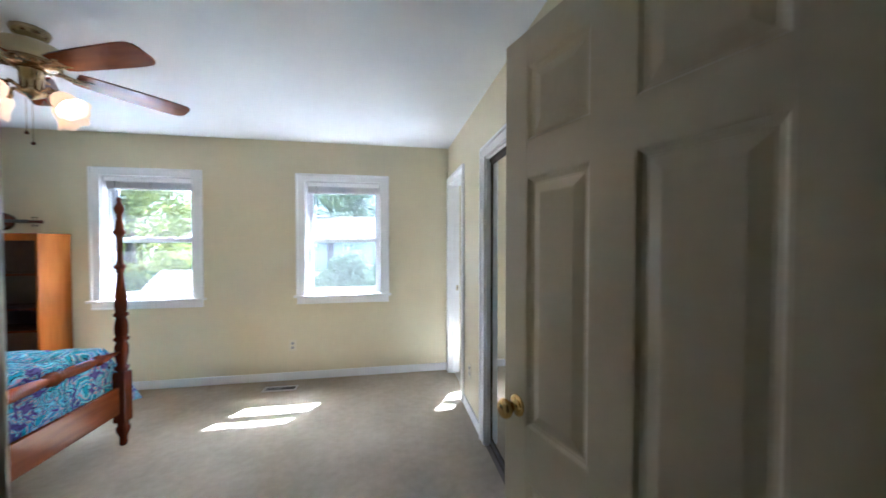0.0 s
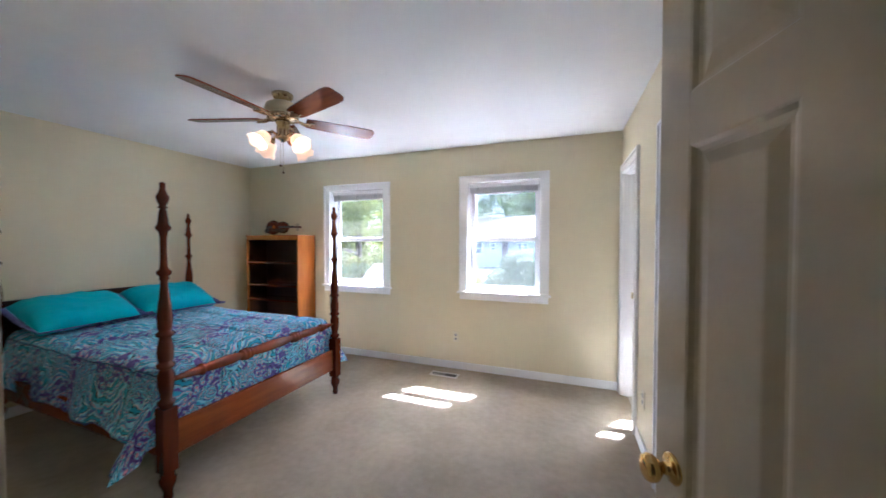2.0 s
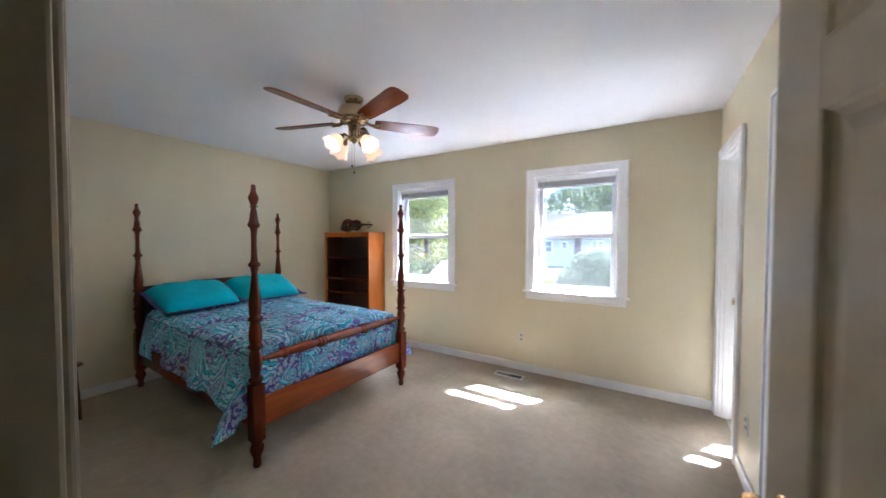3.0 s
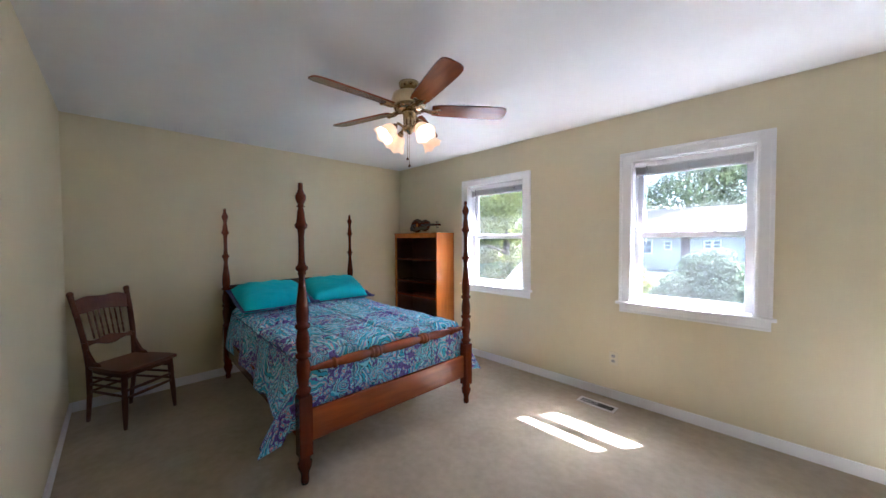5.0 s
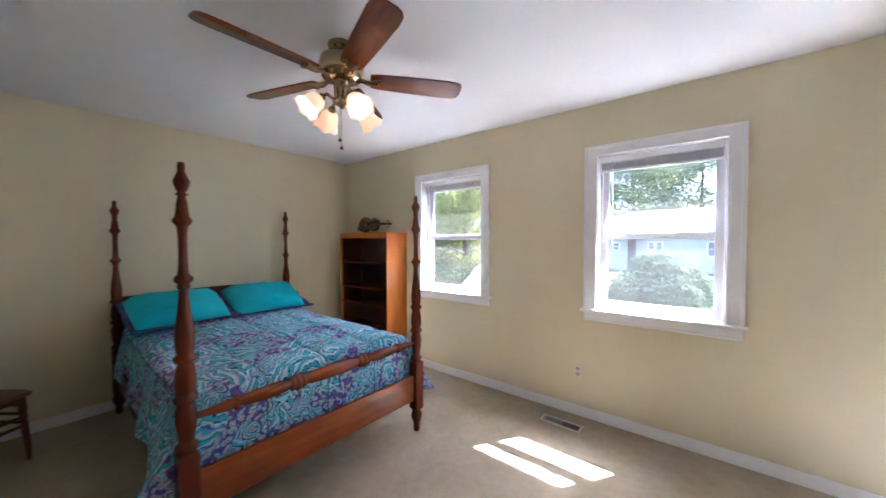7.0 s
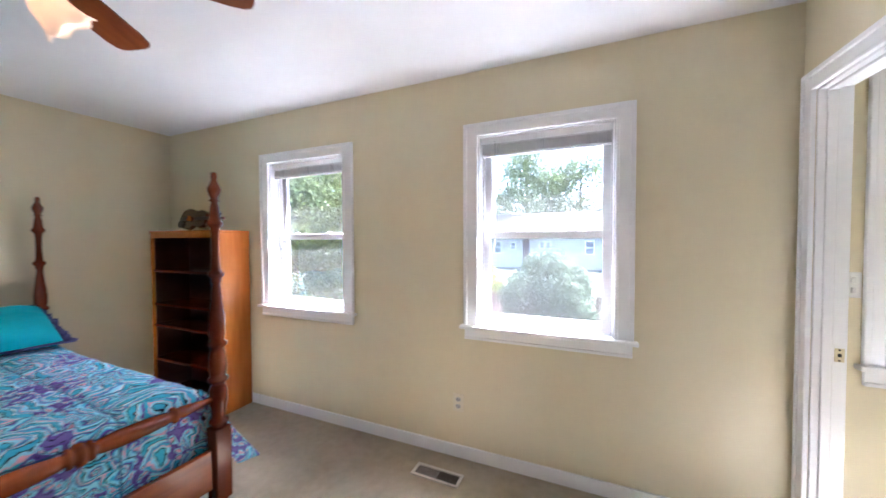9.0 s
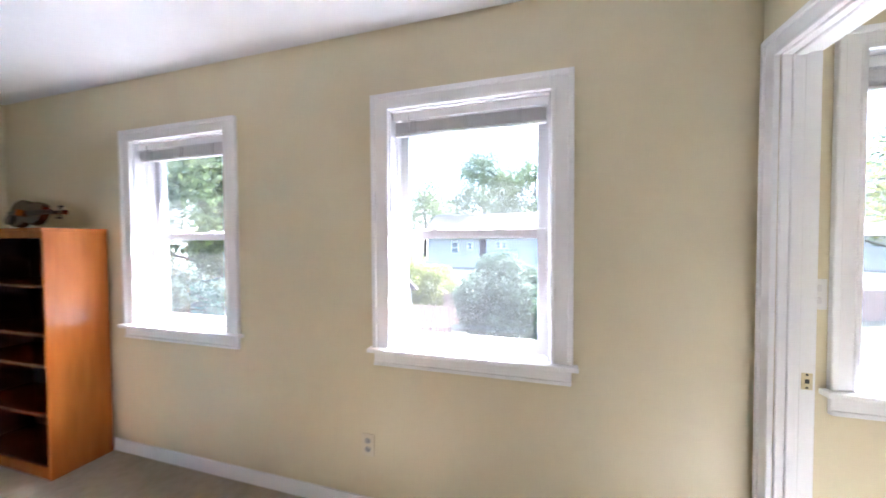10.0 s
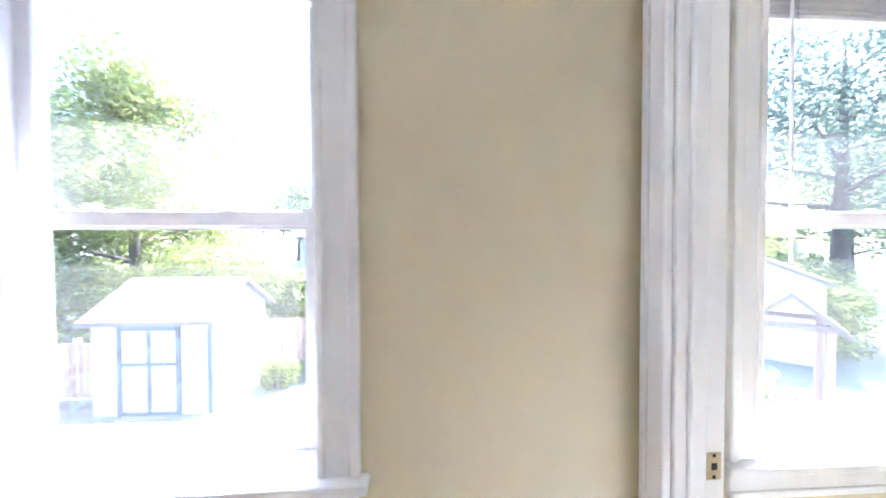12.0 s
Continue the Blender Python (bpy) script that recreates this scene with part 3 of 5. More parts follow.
def panel_door():
    """The six-panel entry door, swung open into the room; local x runs from the hinge to the free edge."""
    ang = math.degrees(math.atan2(0.785, -0.233))
    d = thing("door_1", "cream painted six-panel door standing open", "door", pose(e1 - 0.012, SOUTH + 0.012, 0.012, 0, 0, ang), kind="structure")
    W, Hh, T = 0.815, 2.015, 0.035
    st, mid = 0.098, 0.105
    rows = [(0.0, 0.21), (0.70, 0.855), (1.595, 1.695), (1.915, Hh)]
    hs = st + 0.055
    for a, b in ((0.0, hs), (W - st, W)):
        part("stile", boxes((a, b, -T / 2, T / 2, 0, Hh), bevel=0.0015), DOORP, d)
    for a, b in rows:
        part("rail", boxes((hs, W - st, -T / 2 + 0.0003, T / 2 - 0.0003, a, b)), DOORP, d)
    xm = (hs + W - st) / 2 + 0.006
    for (a, b), (c, e) in zip(rows, rows[1:]):
        part("muntin", boxes((xm - mid / 2, xm + mid / 2, -T / 2 + 0.0003, T / 2 - 0.0003, b, c)), DOORP, d)
        for p0, p1 in ((hs, xm - mid / 2), (xm + mid / 2, W - st)):
            bm = bmesh.new()
            for s in (-1, 1):
                # ogee slope down from the frame, a groove, then a raised field
                loops = []
                for inset, dep in ((0.0, T / 2), (0.005, T / 2 - 0.001), (0.012, T / 2 - 0.008), (0.020, T / 2 - 0.011), (0.026, T / 2 - 0.011), (0.052, T / 2 - 0.003), (0.056, T / 2 - 0.0025)):
                    loops.append([bm.verts.new((x, s * dep, z)) for x, z in ((p0 + inset, b + inset), (p1 - inset, b + inset), (p1 - inset, c - inset), (p0 + inset, c - inset))])
                for l0, l1 in zip(loops, loops[1:]):
                    for i in range(4):
                        bm.faces.new((l0[i], l0[(i + 1) % 4], l1[(i + 1) % 4], l1[i]))
                bm.faces.new(loops[-1])
            bmesh.ops.recalc_face_normals(bm, faces=bm.faces)
            part("panel", bm, DOORP, d)
    prof = [(0.0, 0.032), (0.004, 0.033), (0.008, 0.026), (0.011, 0.014), (0.026, 0.012), (0.032, 0.020), (0.040, 0.027), (0.050, 0.029), (0.059, 0.025), (0.064, 0.014), (0.065, 0.004)]
    for s in (-1, 1):
        part("door_knob", lathe(prof, 24, pose(W - 0.062, s * T / 2, 0.905, -90 * s)), BRASS, d, "polished brass round knob")
    part("latch_plate", boxes((W - 0.0005, W + 0.0012, -0.011, 0.011, 0.878, 0.934)), BRASS, d, "brass latch plate")
    for z in (0.22, 1.0, 1.80):
        bm = boxes((-0.006, 0.0, -0.016, 0.016, z - 0.044, z + 0.044))
        rod(bm, (-0.005, 0.018, z - 0.045), (-0.005, 0.018, z + 0.045), 0.006)
        part("hinge", bm, BRASS, d, "brass butt hinge")


panel_door()


# ---- the bed ----
FOOT = [(0.0, 0.020), (0.02, 0.024), (0.05, 0.021), (0.07, 0.026), (0.10, 0.038), (0.125, 0.040), (0.14, 0.030), (0.15, 0.034), (0.165, 0.030), (0.17, 0.036)]


UPPER = [(0.505, 0.036), (0.52, 0.030), (0.535, 0.040), (0.55, 0.040), (0.56, 0.031), (0.59, 0.034), (0.64, 0.043), (0.69, 0.044), (0.715, 0.036), (0.725, 0.030), (0.735, 0.041), (0.75, 0.043), (0.762, 0.034),
         (0.775, 0.040), (0.80, 0.043), (0.84, 0.042), (0.88, 0.034), (0.895, 0.030), (0.905, 0.040), (0.92, 0.041), (0.93, 0.033), (0.95, 0.038), (1.00, 0.0405), (1.05, 0.036), (1.11, 0.027), (1.17, 0.021), (1.20, 0.019), (1.21, 0.026), (1.225, 0.024),
         (1.235, 0.032), (1.25, 0.033), (1.262, 0.025), (1.275, 0.022), (1.29, 0.020), (1.36, 0.018), (1.43, 0.019), (1.46, 0.023), (1.475, 0.032), (1.488, 0.034), (1.50, 0.030), (1.52, 0.026), (1.56, 0.022), (1.585, 0.015),
         (1.592, 0.024), (1.60, 0.016), (1.61, 0.022), (1.635, 0.032), (1.65, 0.033), (1.67, 0.022), (1.69, 0.014), (1.70, 0.016), (1.722, 0.014), (1.726, 0.005)]

# the beads of the turning stand proud of the long swells
UPPER = [(z, r * (1.02 if z in (0.535, 0.55, 0.735, 0.75, 0.905, 0.92, 1.235, 1.25, 1.475, 1.488, 1.592) else 0.88)) for z, r in UPPER]
BED = pose(-3.527, -1.6265, 0, 0, 0, -1.2)
LX, LY = 1.02, 0.685


def four_poster():
    b = thing("four_poster_bed", "cherry wood four-poster bed with turned posts and foot rail", "bed", BED)
    for sx in (-1, 1):
        for sy in (-1, 1):
            bm = lathe(FOOT, 20)
            box(bm, -0.038, 0.038, -0.038, 0.038, 0.165, 0.515, bevel=0.007)
            lathe(UPPER, 20, bm=bm)
            part("post", bm, CHERRY, b, m=pose(sx * LX, sy * LY, 0))
    part("foot_board", boxes((LX - 0.014, LX + 0.014, -LY + 0.04, LY - 0.04, 0.235, 0.42), bevel=0.005), CHERRY_X, b, "broad plain foot board")
    for sy in (-1, 1):
        part("side_rail", boxes((-LX + 0.04, LX - 0.04, sy * LY - 0.013, sy * LY + 0.013, 0.235, 0.40), bevel=0.004), CHERRY_X, b)
    n = 2 * (LY - 0.036)
    prof = [(0, 0.014), (0.03, 0.015), (0.09, 0.022), (0.125, 0.027), (0.136, 0.019), (0.143, 0.034), (0.157, 0.034), (0.164, 0.019), (0.175, 0.024), (0.24, 0.031), (0.33, 0.033), (0.385, 0.026), (0.400, 0.019), (0.404, 0.036), (0.415, 0.036), (0.419, 0.020), (0.427, 0.041), (0.449, 0.041), (0.457, 0.020), (0.461, 0.036), (0.472, 0.036), (0.476, 0.019), (0.492, 0.026), (0.56, 0.034), (n / 2, 0.036)]
    prof += [(n - z, r) for z, r in reversed(prof[:-1])]
    part("foot_rail", lathe(prof, 18, pose(LX, -LY + 0.036, 0.655, -90)), CHERRY_X, b, "turned blanket rail across the foot")
    # head board with a gentle crest
    k = 24
    crest = [(-LY + 0.03 + (2 * LY - 0.06) * i / k, 0.948 + 0.016 * math.sin(math.pi * i / k) ** 2) for i in range(k + 1)]
    out = [(y, z) for y, z in crest] + [(LY - 0.03, 0.30), (-LY + 0.03, 0.30)]
    part("head_board", slab(bmesh.new(), out, -0.012, 0.012, Matrix(((0, 0, 1, -LX), (1, 0, 0, 0), (0, 1, 0, 0), (0, 0, 0, 1))), bevel=0.004), HEADB, b, "dark head board with a curved crest")
    part("mattress", boxes((-LX + 0.04, LX - 0.13, -LY + 0.09, LY - 0.09, 0.30, 0.62), bevel=0.04), MATTRESS, b)


four_poster()


def comforter():
    """The quilt: a soft stitched top, side drops that flare towards the foot, an end tucked inside the foot board and rounded corners that hang down beside the posts."""
    t = thing("comforter", "turquoise and purple paisley comforter spread over the bed", "comforter", BED)
    bm = bmesh.new()
    uvl = bm.loops.layers.uv.new("cloth")
    nu, nv = 150, 170
    head, foot = -LX + 0.10, LX - 0.058
    half = LY - 0.045
    run = foot - head - 0.03
    end_drop = 0.40

    def drop_at(x, side):
        return 0.43 + 0.03 * noise.noise((x * 2.2, side * 2.0, 3.0))

    def top_at(x, y):
        """Height of the stitched top: softly crowned, sunk along the seams."""
        seam = min(abs((x / 0.34 + 0.5) % 1 - 0.5), abs((y / 0.34 + 0.5) % 1 - 0.5)) * 0.34
        z = 0.700 + 0.02 * max(0.0, -x) + 0.030 * math.cos(min(1.0, abs(y) / half) * math.pi / 2)
        z += 0.014 * noise.noise((x * 3.2, y * 3.2, 1.0)) + 0.010 * noise.noise((x * 8, y * 8, 5.0)) + 0.005 * noise.noise((x * 19, y * 19, 9.0))
        return z - 0.011 * math.exp(-(seam / 0.020) ** 2)

    def side_fall(x, d, side):
        """A point d down the side drop at length x: over a rounded edge, then hanging and flaring out."""
        r = 0.07
        k = min(d / (r * math.pi / 2), 1.0)
        down = max(0.0, d - r * math.pi / 2)
        toward = max(0.0, min(1.0, (x + 0.4) / 1.4))
        fold = 0.020 * math.sin(x * 12 + side + 2.5 * noise.noise((x * 2, side, 0.0))) + 0.016 * noise.noise((x * 4.5, down * 4, side * 7.0))
        out = down * (0.13 + 0.20 * toward * (1.0 if side < 0 else 0.8)) + fold * min(1.0, down * 4)
        y = half - r + 0.02 + r * math.sin(k * math.pi / 2) + out
        return Vector((x, side * y, top_at(x, side * (half - 0.05)) - r * (1 - math.cos(k * math.pi / 2)) - down * 0.97))

    def end_fall(y, d):
        """A point d down the foot end, tucked behind the foot board."""
        r = 0.05
        k = min(d / (r * math.pi / 2), 1.0)
        down = max(0.0, d - r * math.pi / 2)
        z = top_at(foot - 0.05, y) - r * (1 - math.cos(k * math.pi / 2)) - down
        return Vector((foot - r + r * math.sin(k * math.pi / 2) + 0.007 * noise.noise((y * 6, d * 7, 2.0)), y, max(z, 0.33)))

    flat = half - 0.05
    grid, uvs = [], {}
    for i in range(nu + 1):
        s = i / nu * (run + end_drop)
        row = []
        for j in range(nv + 1):
            v = j / nv * 2 - 1
            side = 1 if v > 0 else -1
            x = head + min(s, run)
            drop = drop_at(x, side)
            sv = abs(v) * (flat + drop)
            a, b = max(0.0, s - run), max(0.0, sv - flat)
            if a == 0 and b == 0:
                p = Vector((x, side * sv, top_at(x, side * sv)))
            elif a == 0:
                p = side_fall(x, b, side)
            elif b == 0:
                p = end_fall(side * sv, a)
            else:
                # rounded corner of the cloth: it hangs lowest on the diagonal and stands off the post
                ua, ub = a / end_drop, b / drop
                th = math.atan2(ua, ub)
                c, n = math.cos(th), math.sin(th)
                reach = max(ua, ub) / (c ** 3 + n ** 3) ** (1 / 3)
                w = th / (math.pi / 2)
                w = w * w * (3 - 2 * w)
                e = end_fall(side * flat, reach * end_drop)
                e.z = top_at(foot - 0.05, side * flat) - reach * end_drop if w < 0.8 else e.z
                p = side_fall(x, reach * drop * 1.06, side).lerp(e, w)
                puff = max(0.0, math.sin(2 * th)) ** 0.65 * reach
                p += Vector((0.03, side * (0.19 if side < 0 else 0.20), -0.02)) * puff
                p.y += side * 0.02 * math.sin(th * 9) * reach
                p.z = max(p.z, 0.05)
            row.append(bm.verts.new(p))
            uvs[row[-1]] = (s, v * (flat + drop))
        grid.append(row)
    for a, b in zip(grid, grid[1:]):
        for j in range(nv):
            f = bm.faces.new((a[j], b[j], b[j + 1], a[j + 1]))
            f.smooth = True
            for l in f.loops:
                l[uvl].uv = uvs[l.vert]
    edge = [[(r[k].co.copy()) for r in grid] for k in (0, nv)]
    ob = part("cover", bm, QUILT, t)
    for line in edge:
        hem = bmesh.new()
        for p, q in zip(line, line[1:]):
            rod(hem, p, q, 0.006, segs=6)
        part("hem", hem, FLANGE, t, "dark purple piped hem")
    so = ob.modifiers.new("thick", "SOLIDIFY")
    so.thickness, so.offset = 0.012, 0.0
    return t


comforter()


def pillow(y, x, tilt, turn):
    t = thing("pillow", "plump teal pillow sham with a purple print flange", "pillow", BED @ pose(x, y, 0.828, 0, tilt, turn), group="pillows on the bed")
    W, Dp = 0.315, 0.235
    bm, n = bmesh.new(), 28
    for s in (1, -1):
        g = []
        for i in range(n + 1):
            row = []
            for j in range(n + 1):
                a, b = i / n * 2 - 1, j / n * 2 - 1
                h = 0.112 * (max(0.0, 1 - a ** 4) ** 0.5) * (max(0.0, 1 - abs(b) ** 5) ** 0.5)
                pinch = 1 - 0.07 * (1 - abs(a)) * abs(b) ** 3 - 0.0
                pinch2 = 1 - 0.05 * (1 - abs(b)) * abs(a) ** 3
                wr = 0.010 * noise.noise((a * 3 + y, b * 3, s)) + 0.007 * noise.noise((a * 9, b * 4 + y, s)) + 0.006 * noise.noise((a * 2, b * 14 + y, s)) * abs(a)
                row.append(bm.verts.new((Dp * a * pinch, W * b * pinch2, s * (h + wr * min(1, h * 30)))))
            g.append(row)
        for r0, r1 in zip(g, g[1:]):
            for j in range(n):
                f = bm.faces.new((r0[j], r1[j], r1[j + 1], r0[j + 1]) if s > 0 else (r0[j], r0[j + 1], r1[j + 1], r1[j]))
                f.smooth = True
    bmesh.ops.remove_doubles(bm, verts=bm.verts, dist=0.0005)
    part("cushion", bm, TEAL, t)
    bm, k = bmesh.new(), 30
    inner, outer = [], []
    for q in range(4 * k):
        e, f = divmod(q, k)
        f = f / k * 2 - 1
        a, b = ((-1, f), (f, 1), (1, -f), (-f, -1))[e]
        wob = 0.012 * noise.noise((a * 6, b * 6, y)) + 0.008 * noise.noise((a * 15, b * 15, y))
        inner.append(bm.verts.new((a * Dp * 0.97, b * W * 0.97, 0)))
        low = 0.5 + 0.5 * a
        outer.append(bm.verts.new((a * (Dp + 0.026 + 0.066 * low + wob), b * (W + 0.034 + wob), -0.022 * (1 - low) + 0.052 * low * abs(a) + 1.6 * wob)))
    for q in range(4 * k):
        f = bm.faces.new((inner[q], outer[q], outer[(q + 1) % (4 * k)], inner[(q + 1) % (4 * k)]))
        f.smooth = True
    fl = part("flange", bm, FLANGE, t, "purple print flange border")
    so = fl.modifiers.new("thick", "SOLIDIFY")
    so.thickness, so.offset = 0.006, 0.0


pillow(-0.34, -0.735, 20, 2)
pillow(0.34, -0.745, 21, -2)


# ---- bookcase and violin ----
def bookcase():
    t = thing("bookcase", "tall empty orange-brown wooden bookcase with four shelves", "bookcase", pose(-3.945, -0.172, 0, 0, 0, 0.8))
    W, Dp, Hh, k = 0.405, 0.152, 1.49, 0.020
    for s in (-1, 1):
        part("side_panel", boxes((s * W - k / 2, s * W + k / 2, -Dp, Dp, 0, Hh - 0.022), bevel=0.002), OAK, t)
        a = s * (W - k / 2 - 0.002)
        # Thin dark liner: the shade inside the case, added as colour.
        part("inner_shade", boxes((a - 0.002, a + 0.002, -Dp + 0.02, Dp - 0.01, 0.07, Hh - 0.03)), HEADB, t, "dark liner with the inside shade put into its colour")
    part("top", boxes((-W - 0.014, W + 0.014, -Dp - 0.006, Dp, Hh - 0.022, Hh), bevel=0.003), OAK, t)
    # The back has the same dark colour for the inside shade.
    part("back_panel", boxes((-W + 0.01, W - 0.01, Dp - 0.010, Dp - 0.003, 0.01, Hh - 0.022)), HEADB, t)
    part("top_rail", boxes((-W + 0.01, W - 0.01, -Dp + 0.001, -Dp + 0.019, Hh - 0.062, Hh - 0.022), bevel=0.002), OAK, t)
    part("plinth", boxes((-W + 0.01, W - 0.01, -Dp + 0.004, -Dp + 0.020, 0.0, 0.07), bevel=0.002), OAK, t)
    # Shelves darker than the oak case, so their colour holds its inner shade.
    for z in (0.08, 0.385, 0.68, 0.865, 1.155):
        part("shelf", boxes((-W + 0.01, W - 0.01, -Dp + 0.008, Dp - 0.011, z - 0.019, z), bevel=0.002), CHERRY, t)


bookcase()


def violin():
    """Lies on its side on the bookcase, belly towards the room."""
    t = thing("violin", "dark red varnished violin lying on top of the bookcase", "violin", pose(-4.00, -0.17, 1.49 + 0.101, 78, 0, 0))
    n = 56
    out = []
    for i in range(n):
        a = 2 * math.pi * i / n
        x = 0.178 * math.cos(a)
        q = x / 0.178
        w = 0.098 - 0.042 * math.exp(-((q - 0.12) / 0.26) ** 2) - 0.018 * max(0.0, q)
        out.append((x, w * (abs(math.sin(a)) ** 0.62) * (1 if math.sin(a) >= 0 else -1)))
    part("body", slab(bmesh.new(), out, -0.020, 0.020, bevel=0.006), VARNISH, t)
    bm = boxes((0.16, 0.30, -0.012, 0.012, -0.006, 0.012), bevel=0.004)
    part("neck", bm, VARNISH, t)
    part("fingerboard", boxes((0.04, 0.30, -0.013, 0.013, 0.022, 0.030), bevel=0.002), EBONY, t, "black fingerboard")
    bm = boxes((0.30, 0.36, -0.011, 0.011, -0.004, 0.014), bevel=0.003)
    lathe([(-0.014, 0.004), (-0.012, 0.014), (0.012, 0.014), (0.014, 0.004)], 16, pose(0.372, 0, 0.0, 90), bm)
    part("scroll", bm, VARNISH, t)
    for k, s in ((0.312, 1), (0.326, -1), (0.338, 1), (0.352, -1)):
        bm = rod(bmesh.new(), (k, 0, 0.006), (k, s * 0.034, 0.006), 0.003, segs=8)
        lathe([(0, 0.004), (0.006, 0.009), (0.014, 0.004)], 8, between((k, s * 0.03, 0.006), (k, s * 0.05, 0.006)), bm)
        part("peg", bm, EBONY, t)
    part("tailpiece", slab(bmesh.new(), [(-0.165, -0.008), (-0.07, -0.018), (-0.07, 0.018), (-0.165, 0.008)], 0.026, 0.032, bevel=0.001), EBONY, t)
    part("bridge", boxes((-0.032, -0.028, -0.020, 0.020, 0.019, 0.046)), OAK, t)
    part("chin_rest", lathe([(0, 0.03), (0.008, 0.036), (0.012, 0.030)], 20, pose(-0.14, -0.045, 0.022)), EBONY, t)


violin()


# ---- the chair in the corner ----
def side_chair():
    t = thing("side_chair", "old brown oak pressed-back side chair with spindles", "chair", pose(-4.272, -3.015, 0, 0, 0, 34))
    SH = 0.445
    # x runs forward; y to the chair's left
    seat = [(-0.195, -0.165), (-0.195, 0.165), (-0.10, 0.185), (0.12, 0.205), (0.205, 0.205), (0.228, 0.185), (0.228, -0.185), (0.205, -0.205), (0.12, -0.205), (-0.10, -0.185)]
    part("seat", slab(bmesh.new(), seat, SH - 0.024, SH, bevel=0.008), CANE, t)
    part("apron", slab(bmesh.new(), [(x * 0.86, y * 0.88) for x, y in seat], SH - 0.060, SH - 0.024), DARKOAK, t)
    for s in (-1, 1):
        leg = [(0, 0.011), (0.03, 0.013), (0.12, 0.017), (0.22, 0.019), (0.27, 0.016), (0.285, 0.021), (0.30, 0.016), (0.33, 0.020), (0.40, 0.019), (SH - 0.03, 0.018)]
        part("front_leg", lathe(leg, 14, Matrix.Translation((0.195, s * 0.185, 0)) @ Matrix.Shear("XY", 4, (-0.05, -s * 0.04))), DARKOAK, t)
        # back post: leg below, raked stile above
        bm = bmesh.new()
        path = [(-0.225, s * 0.148, 0.0), (-0.195, s * 0.152, 0.22), (-0.185, s * 0.158, SH), (-0.205, s * 0.168, 0.62), (-0.25, s * 0.180, 0.82), (-0.298, s * 0.190, 0.985)]
        rad = [0.013, 0.017, 0.020, 0.019, 0.019, 0.018]
        for (a, b), (ra, rb) in zip(zip(path, path[1:]), zip(rad, rad[1:])):
            rod(bm, a, b, ra, rb, 12)
        lathe([(-0.01, 0.018), (0.008, 0.021), (0.022, 0.018), (0.030, 0.006)], 12, Matrix.Translation(path[-1]), bm)
        part("back_post", bm, DARKOAK, t)
        bm = slab(bmesh.new(), [(-0.19, 0.0), (-0.06, 0.0), (-0.075, 0.02), (-0.12, 0.03), (-0.155, 0.075), (-0.175, 0.12), (-0.195, 0.12)], -0.010, 0.010, Matrix(((1, 0, 0, 0), (0, 0, 1, s * 0.165), (0, 1, 0, SH), (0, 0, 0, 1))), bevel=0.003)
        part("hip_brace", bm, DARKOAK, t)

    def back_x(z):
        return -0.205 - (z - 0.62) * 0.245

    k = 22
    for nm, za, zb, shape in (("crest_rail", 0.845, 0.945, 1), ("lower_rail", 0.585, 0.640, 0)):
        bm = bmesh.new()
        hi, lo = [], []
        for i in range(k + 1):
            q = i / k * 2 - 1
            y = q * (0.178 if shape else 0.163)
            top = zb + (0.030 * math.cos(q * math.pi / 2) ** 2 - 0.014 * math.cos(q * math.pi * 1.5) if shape else 0.012 * math.cos(q * math.pi * 1.5))
            bot = za + (0.010 * math.cos(q * math.pi) if shape else -0.014 * math.cos(q * math.pi * 1.5))
            hi.append((y, top))
            lo.append((y, bot))
        zc = (za + zb) / 2
        m = Matrix.Translation((back_x(zc), 0, zc)) @ pose(0, 0, 0, 0, -13.5) @ Matrix(((0, 0, 1, 0), (1, 0, 0, 0), (0, 1, 0, -zc), (0, 0, 0, 1)))
        part(nm, slab(bm, hi + lo[::-1], -0.009, 0.009, m, bevel=0.003), DARKOAK, t)
    for i in range(7):
        y = (i - 3) * 0.034
        bm = bmesh.new()
        a, b = Vector((back_x(0.635), y, 0.635)), Vector((back_x(0.86), y * 1.08, 0.86))
        lathe([(0, 0.005), (0.03, 0.007), (0.06, 0.005), (0.075, 0.008), (0.09, 0.005), (0.14, 0.007), (0.20, 0.005), (0.235, 0.005)], 10, between(a, b), bm)
        part("spindle", bm, DARKOAK, t)
    for z in (0.245, 0.300, 0.355):
        for s in (-1, 1):
            part("stretcher", rod(bmesh.new(), (-0.20, s * 0.153, z), (0.185, s * 0.178, z), 0.008, bulge=0.25), DARKOAK, t)
    for z in (0.230, 0.285):
        part("stretcher", rod(bmesh.new(), (0.186, -0.178, z), (0.186, 0.178, z), 0.009, bulge=0.35), DARKOAK, t)
    for z in (0.24, 0.30):
        part("stretcher", rod(bmesh.new(), (-0.192, -0.153, z), (-0.192, 0.153, z), 0.008, bulge=0.25), DARKOAK, t)


side_chair()


